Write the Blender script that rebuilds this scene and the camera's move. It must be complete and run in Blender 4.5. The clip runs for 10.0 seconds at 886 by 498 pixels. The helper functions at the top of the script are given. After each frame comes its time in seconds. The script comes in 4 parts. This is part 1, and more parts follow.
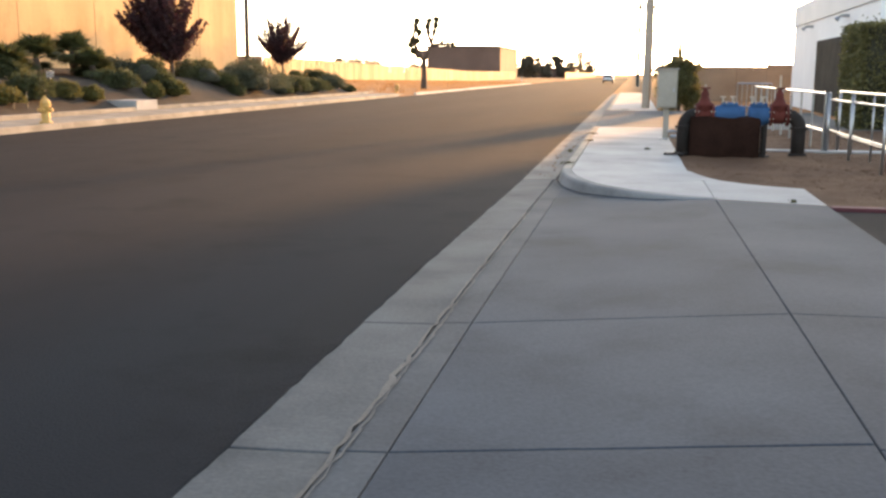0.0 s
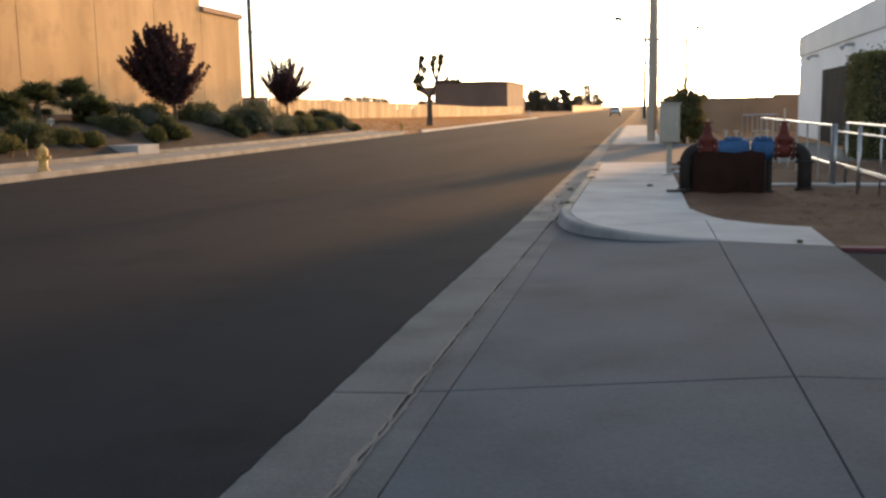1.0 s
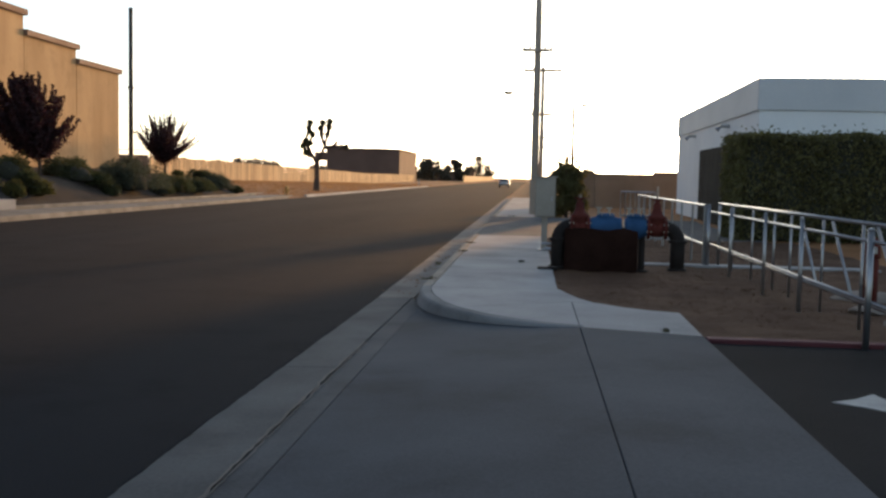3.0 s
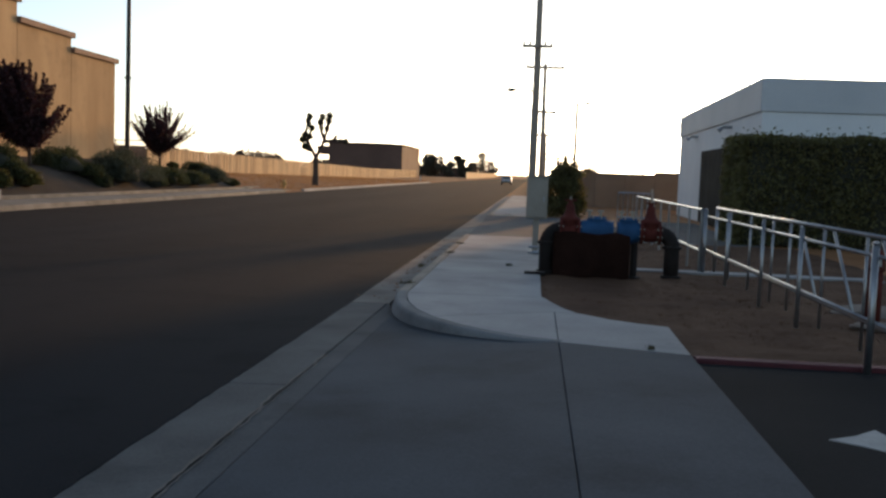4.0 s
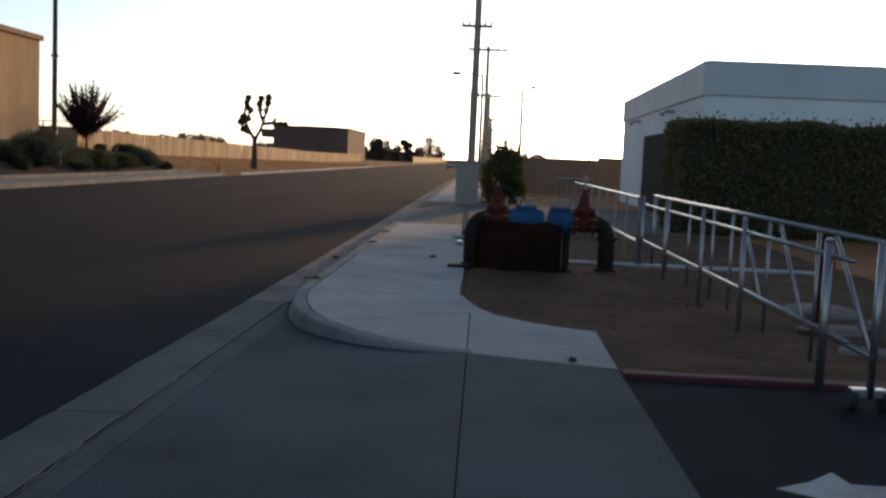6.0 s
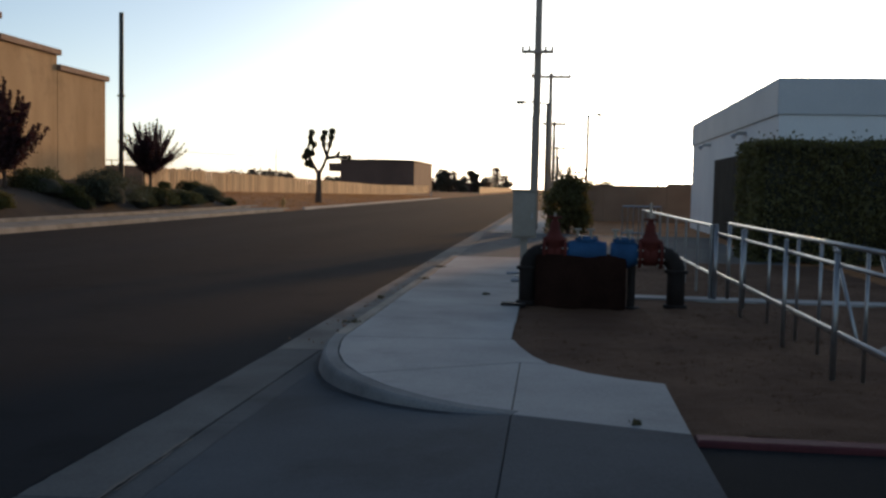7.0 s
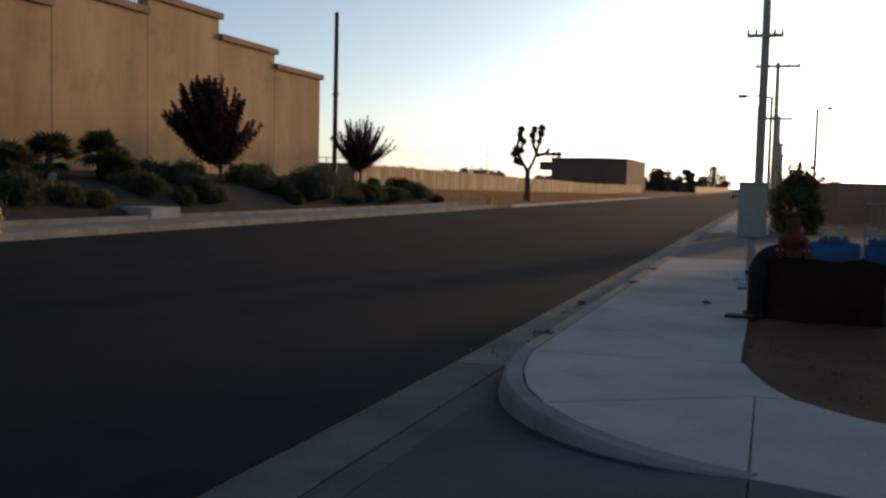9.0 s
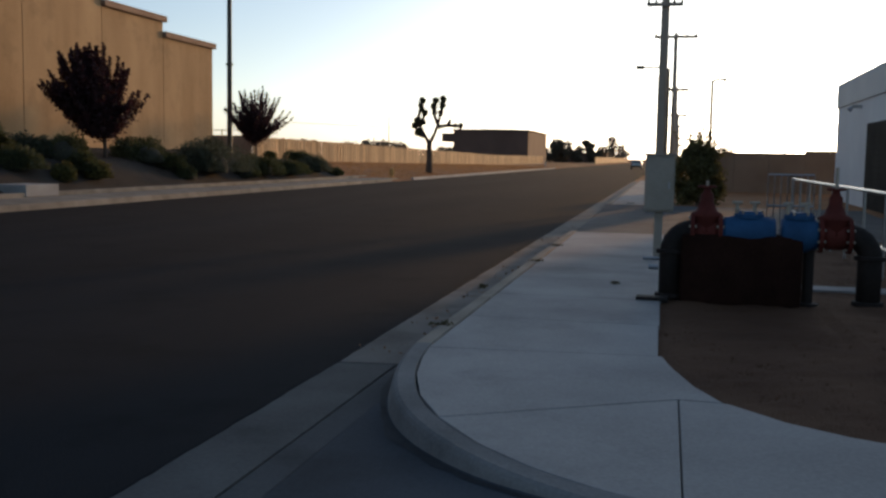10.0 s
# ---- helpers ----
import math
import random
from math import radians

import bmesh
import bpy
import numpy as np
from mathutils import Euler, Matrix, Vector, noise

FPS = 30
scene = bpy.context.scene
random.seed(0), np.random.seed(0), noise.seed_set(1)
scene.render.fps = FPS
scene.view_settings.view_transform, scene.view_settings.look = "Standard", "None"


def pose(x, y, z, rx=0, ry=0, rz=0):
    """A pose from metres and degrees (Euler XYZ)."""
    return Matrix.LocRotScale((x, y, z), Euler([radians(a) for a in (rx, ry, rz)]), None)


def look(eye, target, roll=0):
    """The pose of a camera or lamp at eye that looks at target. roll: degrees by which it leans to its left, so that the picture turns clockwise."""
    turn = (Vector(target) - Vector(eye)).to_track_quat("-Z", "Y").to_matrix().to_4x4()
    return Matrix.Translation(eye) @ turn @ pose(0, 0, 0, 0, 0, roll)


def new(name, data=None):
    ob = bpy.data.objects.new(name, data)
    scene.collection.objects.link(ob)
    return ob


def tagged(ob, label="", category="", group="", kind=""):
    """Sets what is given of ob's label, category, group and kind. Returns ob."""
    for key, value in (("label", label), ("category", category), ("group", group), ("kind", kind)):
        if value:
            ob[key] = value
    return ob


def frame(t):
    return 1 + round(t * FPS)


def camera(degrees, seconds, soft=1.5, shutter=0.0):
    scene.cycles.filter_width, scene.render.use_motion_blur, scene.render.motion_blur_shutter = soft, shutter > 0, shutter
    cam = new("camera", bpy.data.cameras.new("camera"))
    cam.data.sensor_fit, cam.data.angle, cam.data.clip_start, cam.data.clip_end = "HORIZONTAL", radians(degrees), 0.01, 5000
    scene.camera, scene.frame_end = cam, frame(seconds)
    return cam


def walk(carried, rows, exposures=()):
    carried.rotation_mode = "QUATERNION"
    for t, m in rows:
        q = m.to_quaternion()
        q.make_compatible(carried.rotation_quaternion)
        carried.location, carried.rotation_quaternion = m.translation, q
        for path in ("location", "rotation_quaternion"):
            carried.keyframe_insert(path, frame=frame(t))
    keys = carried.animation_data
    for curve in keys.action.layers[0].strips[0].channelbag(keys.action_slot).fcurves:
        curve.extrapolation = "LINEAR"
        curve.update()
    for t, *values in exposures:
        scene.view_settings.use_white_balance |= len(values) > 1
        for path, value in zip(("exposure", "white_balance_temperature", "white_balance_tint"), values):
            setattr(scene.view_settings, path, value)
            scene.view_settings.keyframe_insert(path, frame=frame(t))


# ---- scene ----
cam = camera(48.3, 10.0, soft=2.6)
PATH = [
    (0, (-0.03, -0.468, 1.556), (-0.395, 1.467, 1.205), 0.3),
    (0.5, (-0.061, -0.274, 1.617), (-0.379, 1.681, 1.34), -2.7),
    (1, (0.105, 0.039, 1.631), (-0.285, 1.98, 1.35), -1.0),
    (1.5, (0.093, 0.292, 1.649), (-0.216, 2.254, 1.418), 1.2),
    (2, (0.298, 0.662, 1.65), (0.112, 2.641, 1.431), 0.0),
    (2.5, (0.409, 1.042, 1.651), (0.202, 3.021, 1.451), 1.4),
    (2.7, (0.395, 1.090, 1.616), (0.225, 3.078, 1.473), 1.1),
    (3.8, (0.595, 1.760, 1.697), (0.400, 3.743, 1.534), 1.7),
    (4, (0.651, 1.956, 1.681), (0.472, 3.942, 1.526), 2.2),
    (4.5, (0.689, 2.272, 1.665), (0.522, 4.259, 1.514), -0.1),
    (5, (0.839, 2.555, 1.704), (0.719, 4.544, 1.535), 1.1),
    (5.2, (0.917, 2.680, 1.669), (0.853, 4.670, 1.477), 1.5),
    (6.3, (1.063, 3.633, 1.712), (0.954, 5.623, 1.546), 3.6),
    (6.5, (1.279, 3.902, 1.740), (1.080, 5.888, 1.603), 3.5),
    (7, (1.159, 4.4, 1.688), (0.945, 6.385, 1.563), 1.2),
    (7.5, (1.118, 4.775, 1.691), (0.800, 6.744, 1.543), 3.4),
    (8, (1.114, 5.162, 1.613), (0.589, 7.088, 1.488), 0.2),
    (8.5, (1.051, 5.609, 1.596), (0.571, 7.546, 1.458), -1.1),
    (9, (0.982, 6.048, 1.57), (0.355, 7.942, 1.434), 1.4),
    (9.5, (0.846, 6.512, 1.632), (0.409, 8.456, 1.454), 0.1),
    (10, (0.821, 7.061, 1.59), (0.383, 9.003, 1.402), 1.0),
]
EXPOSURES = [(0, 1.34, 6500, 12), (0.5, 0.88, 6400, 12), (1, 0.42, 6250, 11), (1.5, 0.3, 6150, 11), (2, 0.2, 6050, 11), (2.5, -0.08, 5900, 10), (4, -0.72, 5500, 8), (5, -1.0, 5350, 8), (6.5, -0.88, 5300, 8), (7, -1.14, 5300, 8), (7.5, -1.34, 5250, 8), (8, -1.48, 5250, 8), (9, -1.38, 5250, 8), (10, -1.22, 5250, 8)]
walk(cam, [(t, look(eye, target, roll)) for t, eye, target, roll in PATH], EXPOSURES)

# ---- world and sun ----
SUN_AZ, SUN_EL = 15.5, 6.0
world = bpy.data.worlds.new("sky")
scene.world = world
world.use_nodes = True
sky = world.node_tree.nodes.new("ShaderNodeTexSky")
sky.sky_type, sky.sun_disc = "NISHITA", False
sky.sun_elevation, sky.sun_rotation = radians(SUN_EL), radians(SUN_AZ)
sky.air_density, sky.dust_density, sky.ozone_density = 0.75, 1.15, 0.6
back = world.node_tree.nodes["Background"]
back.inputs["Strength"].default_value = 0.36
pale = world.node_tree.nodes.new("ShaderNodeHueSaturation")
pale.inputs["Saturation"].default_value = 0.7
world.node_tree.links.new(sky.outputs[0], pale.inputs["Color"])
world.node_tree.links.new(pale.outputs[0], back.inputs["Color"])
sun_data = bpy.data.lights.new("sun", "SUN")
sun_data.energy, sun_data.angle, sun_data.color = 5.0, radians(2.0), (1.0, 0.47, 0.12)
sun = new("sun", sun_data)
az, el = radians(SUN_AZ), radians(SUN_EL)
sun.matrix_world = look(Vector((math.sin(az) * math.cos(el), math.cos(az) * math.cos(el), math.sin(el))) * 200, (0, 0, 0))


# ---- materials ----
def material(name, dark, light, rough=0.85, metal=0.0, coarse=0.6, fine=40.0, bump=0.2, piece=0.0, island=0.0, leaf=0.0, gloss=0.5, stretch=(1, 1, 1), streak=(1, 1, 1), blotch=0.0):
    """Two scales of variation between two colours, fine relief; piece and island vary brightness from piece to piece."""
    m = bpy.data.materials.new(name)
    m.use_nodes = True
    n, l = m.node_tree.nodes, m.node_tree.links
    bsdf = n["Principled BSDF"]
    bsdf.inputs["Roughness"].default_value, bsdf.inputs["Metallic"].default_value = rough, metal
    bsdf.inputs["Specular IOR Level"].default_value = gloss
    geo = n.new("ShaderNodeNewGeometry")
    scale = n.new("ShaderNodeVectorMath")
    scale.operation = "MULTIPLY"
    scale.inputs[1].default_value = stretch
    l.new(geo.outputs["Position"], scale.inputs[0])
    a, b = n.new("ShaderNodeTexNoise"), n.new("ShaderNodeTexNoise")
    a.inputs["Scale"].default_value, b.inputs["Scale"].default_value = coarse, fine
    a.inputs["Detail"].default_value, b.inputs["Detail"].default_value = 6, 4
    run = n.new("ShaderNodeVectorMath")
    run.operation = "MULTIPLY"
    run.inputs[1].default_value = streak
    l.new(scale.outputs[0], run.inputs[0])
    l.new(run.outputs[0], a.inputs["Vector"])
    l.new(scale.outputs[0], b.inputs["Vector"])
    add = n.new("ShaderNodeMath")
    add.operation = "MULTIPLY_ADD"
    l.new(b.outputs["Fac"], add.inputs[0])
    add.inputs[1].default_value = 0.5
    l.new(a.outputs["Fac"], add.inputs[2])
    ramp = n.new("ShaderNodeMapRange")
    ramp.inputs["From Min"].default_value, ramp.inputs["From Max"].default_value = 0.5, 1.0
    l.new(add.outputs[0], ramp.inputs["Value"])
    mix = n.new("ShaderNodeMix")
    mix.data_type = "RGBA"
    mix.inputs[6].default_value, mix.inputs[7].default_value = (*dark, 1), (*light, 1)
    l.new(ramp.outputs[0], mix.inputs[0])
    colour = mix.outputs[2]
    if blotch:
        spot, cut, blot = n.new("ShaderNodeTexNoise"), n.new("ShaderNodeMapRange"), n.new("ShaderNodeMix")
        spot.inputs["Scale"].default_value, spot.inputs["Detail"].default_value, spot.inputs["Roughness"].default_value = 0.8, 8, 0.65
        l.new(geo.outputs["Position"], spot.inputs["Vector"])
        cut.inputs["From Min"].default_value, cut.inputs["From Max"].default_value, cut.inputs["To Max"].default_value = 0.52, 0.72, blotch
        l.new(spot.outputs["Fac"], cut.inputs["Value"])
        blot.data_type = "RGBA"
        l.new(cut.outputs[0], blot.inputs[0])
        l.new(colour, blot.inputs[6])
        blot.inputs[7].default_value = (*[0.35 * c for c in dark], 1)
        colour = blot.outputs[2]
    if piece or island:
        hsv = n.new("ShaderNodeHueSaturation")
        vary = n.new("ShaderNodeMapRange")
        w = piece or island
        vary.inputs["To Min"].default_value, vary.inputs["To Max"].default_value = 1 - w, 1 + w
        src = n.new("ShaderNodeObjectInfo").outputs["Random"] if piece else geo.outputs["Random Per Island"]
        l.new(src, vary.inputs["Value"])
        l.new(vary.outputs[0], hsv.inputs["Value"])
        l.new(colour, hsv.inputs["Color"])
        colour = hsv.outputs[0]
    l.new(colour, bsdf.inputs["Base Color"])
    if bump:
        bm = n.new("ShaderNodeBump")
        bm.inputs["Strength"].default_value, bm.inputs["Distance"].default_value = bump, 0.02
        l.new(b.outputs["Fac"], bm.inputs["Height"])
        l.new(bm.outputs[0], bsdf.inputs["Normal"])
    if leaf:
        tr, ms = n.new("ShaderNodeBsdfTranslucent"), n.new("ShaderNodeMixShader")
        l.new(colour, tr.inputs["Color"])
        ms.inputs[0].default_value = leaf
        l.new(bsdf.outputs[0], ms.inputs[1])
        l.new(tr.outputs[0], ms.inputs[2])
        l.new(ms.outputs[0], n["Material Output"].inputs["Surface"])
    return m


ASPHALT = material("asphalt", (0.0140, 0.0152, 0.0178), (0.0246, 0.0264, 0.0300), 0.95, coarse=0.25, fine=70, bump=0.3, gloss=0.04, streak=(1.6, 0.12, 1), blotch=0.4)
LOT = material("lot_asphalt", (0.0135, 0.0142, 0.0155), (0.024, 0.025, 0.0265), 0.9, coarse=0.5, fine=60, bump=0.3, gloss=0.04)
CONCRETE = material("concrete", (0.26, 0.253, 0.245), (0.40, 0.39, 0.375), 0.9, gloss=0.2, blotch=0.35, coarse=0.9, fine=45, bump=0.12, piece=0.06)
# old dark apron concrete, with blue shade put into its base colour
APRON_SHADED = material("shaded_apron_concrete", (0.037, 0.0445, 0.055), (0.072, 0.084, 0.100), 0.9, gloss=0.2, blotch=0.5, coarse=0.7, fine=45, bump=0.12, piece=0.05)
GUTTER = material("gutter_concrete", (0.066, 0.068, 0.069), (0.122, 0.125, 0.125), 0.9, gloss=0.2, blotch=0.5, coarse=1.2, fine=40, bump=0.2, piece=0.06)
PAN = material("dusty_gutter_concrete", (0.105, 0.10, 0.092), (0.20, 0.19, 0.175), 0.9, gloss=0.2, blotch=0.5, coarse=1.2, fine=40, bump=0.2, piece=0.06)
KERB = material("kerb_concrete", (0.185, 0.165, 0.135), (0.32, 0.29, 0.245), 0.9, gloss=0.2, blotch=0.5, coarse=1.4, fine=45, bump=0.18, piece=0.06)
LIP = material("lip_concrete", (0.050, 0.055, 0.061), (0.094, 0.101, 0.108), 0.9, gloss=0.2, blotch=0.5, coarse=1.2, fine=40, bump=0.2, piece=0.06)
RETURN = material("worn_kerb_concrete", (0.13, 0.133, 0.135), (0.245, 0.247, 0.246), 0.9, gloss=0.2, blotch=0.5, coarse=1.4, fine=45, bump=0.18)
JOINT = material("joint_dirt", (0.09, 0.08, 0.07), (0.16, 0.145, 0.13), 0.95, fine=60, bump=0.3)
DIRT = material("dry_dirt", (0.21, 0.10, 0.042), (0.37, 0.195, 0.09), 0.95, coarse=0.35, fine=18, bump=0.5, gloss=0.1, blotch=0.4)
LAWN = material("dead_lawn", (0.072, 0.040, 0.025), (0.14, 0.085, 0.052), 0.95, gloss=0.1, coarse=0.9, fine=60, bump=0.8)
BERM = material("gravel_bed", (0.042, 0.034, 0.028), (0.088, 0.073, 0.060), 0.95, gloss=0.1, coarse=0.8, fine=30, bump=0.7)
STUCCO = material("tan_stucco", (0.34, 0.205, 0.09), (0.58, 0.385, 0.195), 0.9, coarse=0.5, fine=30, bump=0.25, piece=0.07, blotch=0.3, streak=(1, 1, 0.22))
CAP = material("brown_cap", (0.22, 0.13, 0.085), (0.33, 0.21, 0.14), 0.85, coarse=0.8, fine=30, bump=0.2)
FENCE = material("tan_boards", (0.42, 0.265, 0.125), (0.64, 0.44, 0.23), 0.85, coarse=0.7, fine=9, bump=0.2, piece=0.34, stretch=(1, 1, 0.3))
FENCE_FAR = material("tan_far_boards", (0.42, 0.265, 0.125), (0.64, 0.44, 0.23), 0.85, coarse=0.7, fine=9, bump=0.2, island=0.24, stretch=(1, 1, 0.3))
BLOCK = material("block_wall", (0.16, 0.115, 0.075), (0.24, 0.175, 0.12), 0.9, coarse=0.8, fine=25, bump=0.3)
BROWN = material("brown_building", (0.11, 0.065, 0.048), (0.165, 0.10, 0.072), 0.9, coarse=0.2, fine=10, bump=0.1)
WHITE = material("white_stucco", (0.70, 0.70, 0.70), (0.84, 0.83, 0.81), 0.85, coarse=0.4, fine=30, bump=0.15)
BAND = material("grey_fascia", (0.50, 0.51, 0.52), (0.62, 0.62, 0.62), 0.7, coarse=0.4, fine=25, bump=0.1)
DOORMAT = material("dark_shutter", (0.04, 0.036, 0.03), (0.07, 0.062, 0.05), 0.95, gloss=0.05, coarse=1, fine=30, bump=0.1)
PLUM = material("plum_leaves", (0.026, 0.011, 0.015), (0.070, 0.026, 0.030), 0.6, coarse=2, fine=20, bump=0, island=0.35, leaf=0.4)
GREEN = material("shrub_leaves", (0.045, 0.054, 0.018), (0.10, 0.105, 0.042), 0.6, coarse=1.5, fine=20, bump=0, island=0.35, leaf=0.4)
OLIVE = material("yellow_shrub_leaves", (0.085, 0.08, 0.018), (0.16, 0.14, 0.04), 0.6, coarse=1.5, fine=20, bump=0, island=0.35, leaf=0.35)
SAGE = material("sage_leaves", (0.06, 0.068, 0.040), (0.12, 0.125, 0.075), 0.7, coarse=1.5, fine=20, bump=0, island=0.3, leaf=0.3)
HEDGE = material("hedge_leaves", (0.095, 0.088, 0.027), (0.17, 0.155, 0.06), 0.6, coarse=0.7, fine=15, bump=0, island=0.35, leaf=0.45)
# far leaves are paled: distance haze is put into their colour
HAZELEAF = material("hazed_far_leaves", (0.10, 0.085, 0.06), (0.165, 0.14, 0.098), 0.7, coarse=0.5, fine=10, bump=0, island=0.3, leaf=0.45)
# solid dark filler inside hedge and shrubs, keeps the foliage opaque
CORE = material("dark_core", (0.02, 0.02, 0.011), (0.045, 0.042, 0.024), 0.9, fine=20, bump=0.3)
BARK = material("bark", (0.05, 0.035, 0.025), (0.12, 0.085, 0.06), 0.9, coarse=4, fine=40, bump=0.7, stretch=(1, 1, 0.4))
POLEWOOD = material("pole_wood", (0.30, 0.235, 0.18), (0.48, 0.40, 0.32), 0.85, coarse=2, fine=35, bump=0.5, stretch=(3, 3, 0.15))
DARKPOLE = material("dark_steel", (0.02, 0.024, 0.022), (0.035, 0.04, 0.036), 0.5, metal=0.3, fine=30, bump=0.05)
STEEL = material("galvanised_steel", (0.24, 0.24, 0.25), (0.40, 0.40, 0.40), 0.33, metal=0.85, coarse=3, fine=50, bump=0.08)
CABINET = material("grey_cabinet_paint", (0.24, 0.21, 0.17), (0.32, 0.285, 0.235), 0.5, coarse=2, fine=30, bump=0.05)
BLACKPIPE = material("black_pipe", (0.010, 0.008, 0.007), (0.026, 0.019, 0.016), 0.75, gloss=0.25, coarse=3, fine=40, bump=0.2)
DARKFILL = material("dark_fill", (0.014, 0.007, 0.005), (0.030, 0.015, 0.011), 0.95, gloss=0.05, coarse=3, fine=40, bump=0.4)
REDIRON = material("red_iron", (0.065, 0.015, 0.011), (0.12, 0.026, 0.018), 0.8, gloss=0.25, coarse=4, fine=40, bump=0.15)
BLUEIRON = material("blue_iron", (0.018, 0.055, 0.13), (0.032, 0.09, 0.20), 0.75, gloss=0.3, coarse=4, fine=40, bump=0.12)
BRASS = material("bolt_steel", (0.25, 0.22, 0.18), (0.42, 0.38, 0.32), 0.45, metal=0.8, fine=40, bump=0.05)
REDPAINT = material("red_kerb_paint", (0.05, 0.010, 0.014), (0.105, 0.02, 0.024), 0.8, coarse=2, fine=40, bump=0.2)
WHITEPAINT = material("white_road_paint", (0.22, 0.22, 0.21), (0.42, 0.42, 0.40), 0.85, coarse=3, fine=30, bump=0.15)
HYDRANT = material("yellow_hydrant_paint", (0.42, 0.23, 0.06), (0.62, 0.38, 0.11), 0.55, coarse=4, fine=30, bump=0.1)
CARWHITE = material("car_paint", (0.50, 0.50, 0.49), (0.60, 0.60, 0.58), 0.25, coarse=1, fine=5, bump=0)
GLASS = material("car_glass", (0.01, 0.01, 0.012), (0.02, 0.02, 0.022), 0.08, fine=5, bump=0)
RUBBER = material("rubber", (0.012, 0.012, 0.012), (0.025, 0.025, 0.025), 0.8, fine=30, bump=0.1)
LAMPRED = material("tail_lamp", (0.25, 0.01, 0.01), (0.4, 0.02, 0.02), 0.25, fine=5, bump=0)
ROCK = material("pale_rock", (0.13, 0.105, 0.085), (0.25, 0.205, 0.165), 0.9, coarse=3, fine=25, bump=0.5)
WEED = material("dry_weed", (0.05, 0.045, 0.02), (0.12, 0.10, 0.045), 0.8, coarse=5, fine=20, bump=0, island=0.3, leaf=0.3)


# ---- mesh helpers ----
def mesh_of(bm, name, mat, smooth=False):
    me = bpy.data.meshes.new(name)
    bmesh.ops.recalc_face_normals(bm, faces=bm.faces)
    bm.to_mesh(me)
    bm.free()
    me.materials.append(mat)
    if smooth:
        for p in me.polygons:
            p.use_smooth = True
    return me


def part(name, bm, mat, parent, label="", smooth=False):
    ob = new(name, mesh_of(bm, name, mat, smooth))
    ob.parent = parent
    return tagged(ob, label)


def thing(name, at, label, category, group="", kind="", turn=0.0):
    ob = new(name)
    ob.empty_display_size = 0.1
    ob.matrix_basis = pose(*at, 0, 0, turn)
    return tagged(ob, label, category, group, kind)


def setting(name, bm, mat, label, category, smooth=False):
    return tagged(new(name, mesh_of(bm, name, mat, smooth)), label, category, "", "structure")


def block(bm, x0, x1, y0, y1, z0, z1, bevel=0.0):
    r = bmesh.ops.create_cube(bm, size=1)
    for v in r["verts"]:
        v.co = Vector((x0 + (v.co.x + 0.5) * (x1 - x0), y0 + (v.co.y + 0.5) * (y1 - y0), z0 + (v.co.z + 0.5) * (z1 - z0)))
    if bevel:
        es = list({e for v in r["verts"] for e in v.link_edges})
        bmesh.ops.bevel(bm, geom=es, offset=bevel, segments=2, affect="EDGES", profile=0.6)
    return bm


def rod(bm, a, b, r0, r1=None, n=10):
    a, b = Vector(a), Vector(b)
    d = b - a
    m = Matrix.Translation((a + b) / 2) @ d.to_track_quat("Z", "Y").to_matrix().to_4x4()
    bmesh.ops.create_cone(bm, cap_ends=True, segments=n, radius1=r0, radius2=r0 if r1 is None else r1, depth=d.length, matrix=m)
    return bm


def tube(bm, pts, radii, n=10):
    """A bent pipe through points, with a radius at each."""
    rings = []
    pts = [Vector(p) for p in pts]
    for i, p in enumerate(pts):
        d = (pts[min(i + 1, len(pts) - 1)] - pts[max(i - 1, 0)]).normalized()
        side = d.cross(Vector((0.3, 0.9, 0.1))).normalized()
        up = d.cross(side).normalized()
        r = radii[i] if isinstance(radii, (list, tuple)) else radii
        rings.append([bm.verts.new(p + (side * math.cos(2 * math.pi * k / n) + up * math.sin(2 * math.pi * k / n)) * r) for k in range(n)])
    for a, b in zip(rings, rings[1:]):
        for k in range(n):
            bm.faces.new((a[k], a[(k + 1) % n], b[(k + 1) % n], b[k]))
    bm.faces.new(rings[0])
    bm.faces.new(rings[-1][::-1])
    return bm


def lathe(bm, profile, at=(0, 0, 0), n=16):
    """A turned body from (radius, height) pairs."""
    rings = [[bm.verts.new((at[0] + r * math.cos(2 * math.pi * k / n), at[1] + r * math.sin(2 * math.pi * k / n), at[2] + z)) for k in range(n)] for r, z in profile]
    for a, b in zip(rings, rings[1:]):
        for k in range(n):
            bm.faces.new((a[k], a[(k + 1) % n], b[(k + 1) % n], b[k]))
    bm.faces.new(rings[0][::-1])
    bm.faces.new(rings[-1])
    return bm


def prism(bm, outline, z0, z1, bevel=0.0):
    """A flat slab from an outline; z1 may be a function of x and y for a sloping top."""
    top = z1 if callable(z1) else (lambda x, y: z1)
    low = [bm.verts.new((x, y, z0)) for x, y in outline]
    high = [bm.verts.new((x, y, top(x, y))) for x, y in outline]
    bm.faces.new(low[::-1])
    roof = bm.faces.new(high)
    for i in range(len(low)):
        j = (i + 1) % len(low)
        bm.faces.new((low[i], low[j], high[j], high[i]))
    if bevel:
        bmesh.ops.bevel(bm, geom=list(roof.edges), offset=bevel, segments=2, affect="EDGES", profile=0.5)
    return bm


def fast(name, verts, faces, mat, parent=None, label=""):
    me = bpy.data.meshes.new(name)
    me.from_pydata([tuple(v) for v in verts], [], faces)
    me.materials.append(mat)
    ob = new(name, me)
    ob.parent = parent
    return tagged(ob, label)


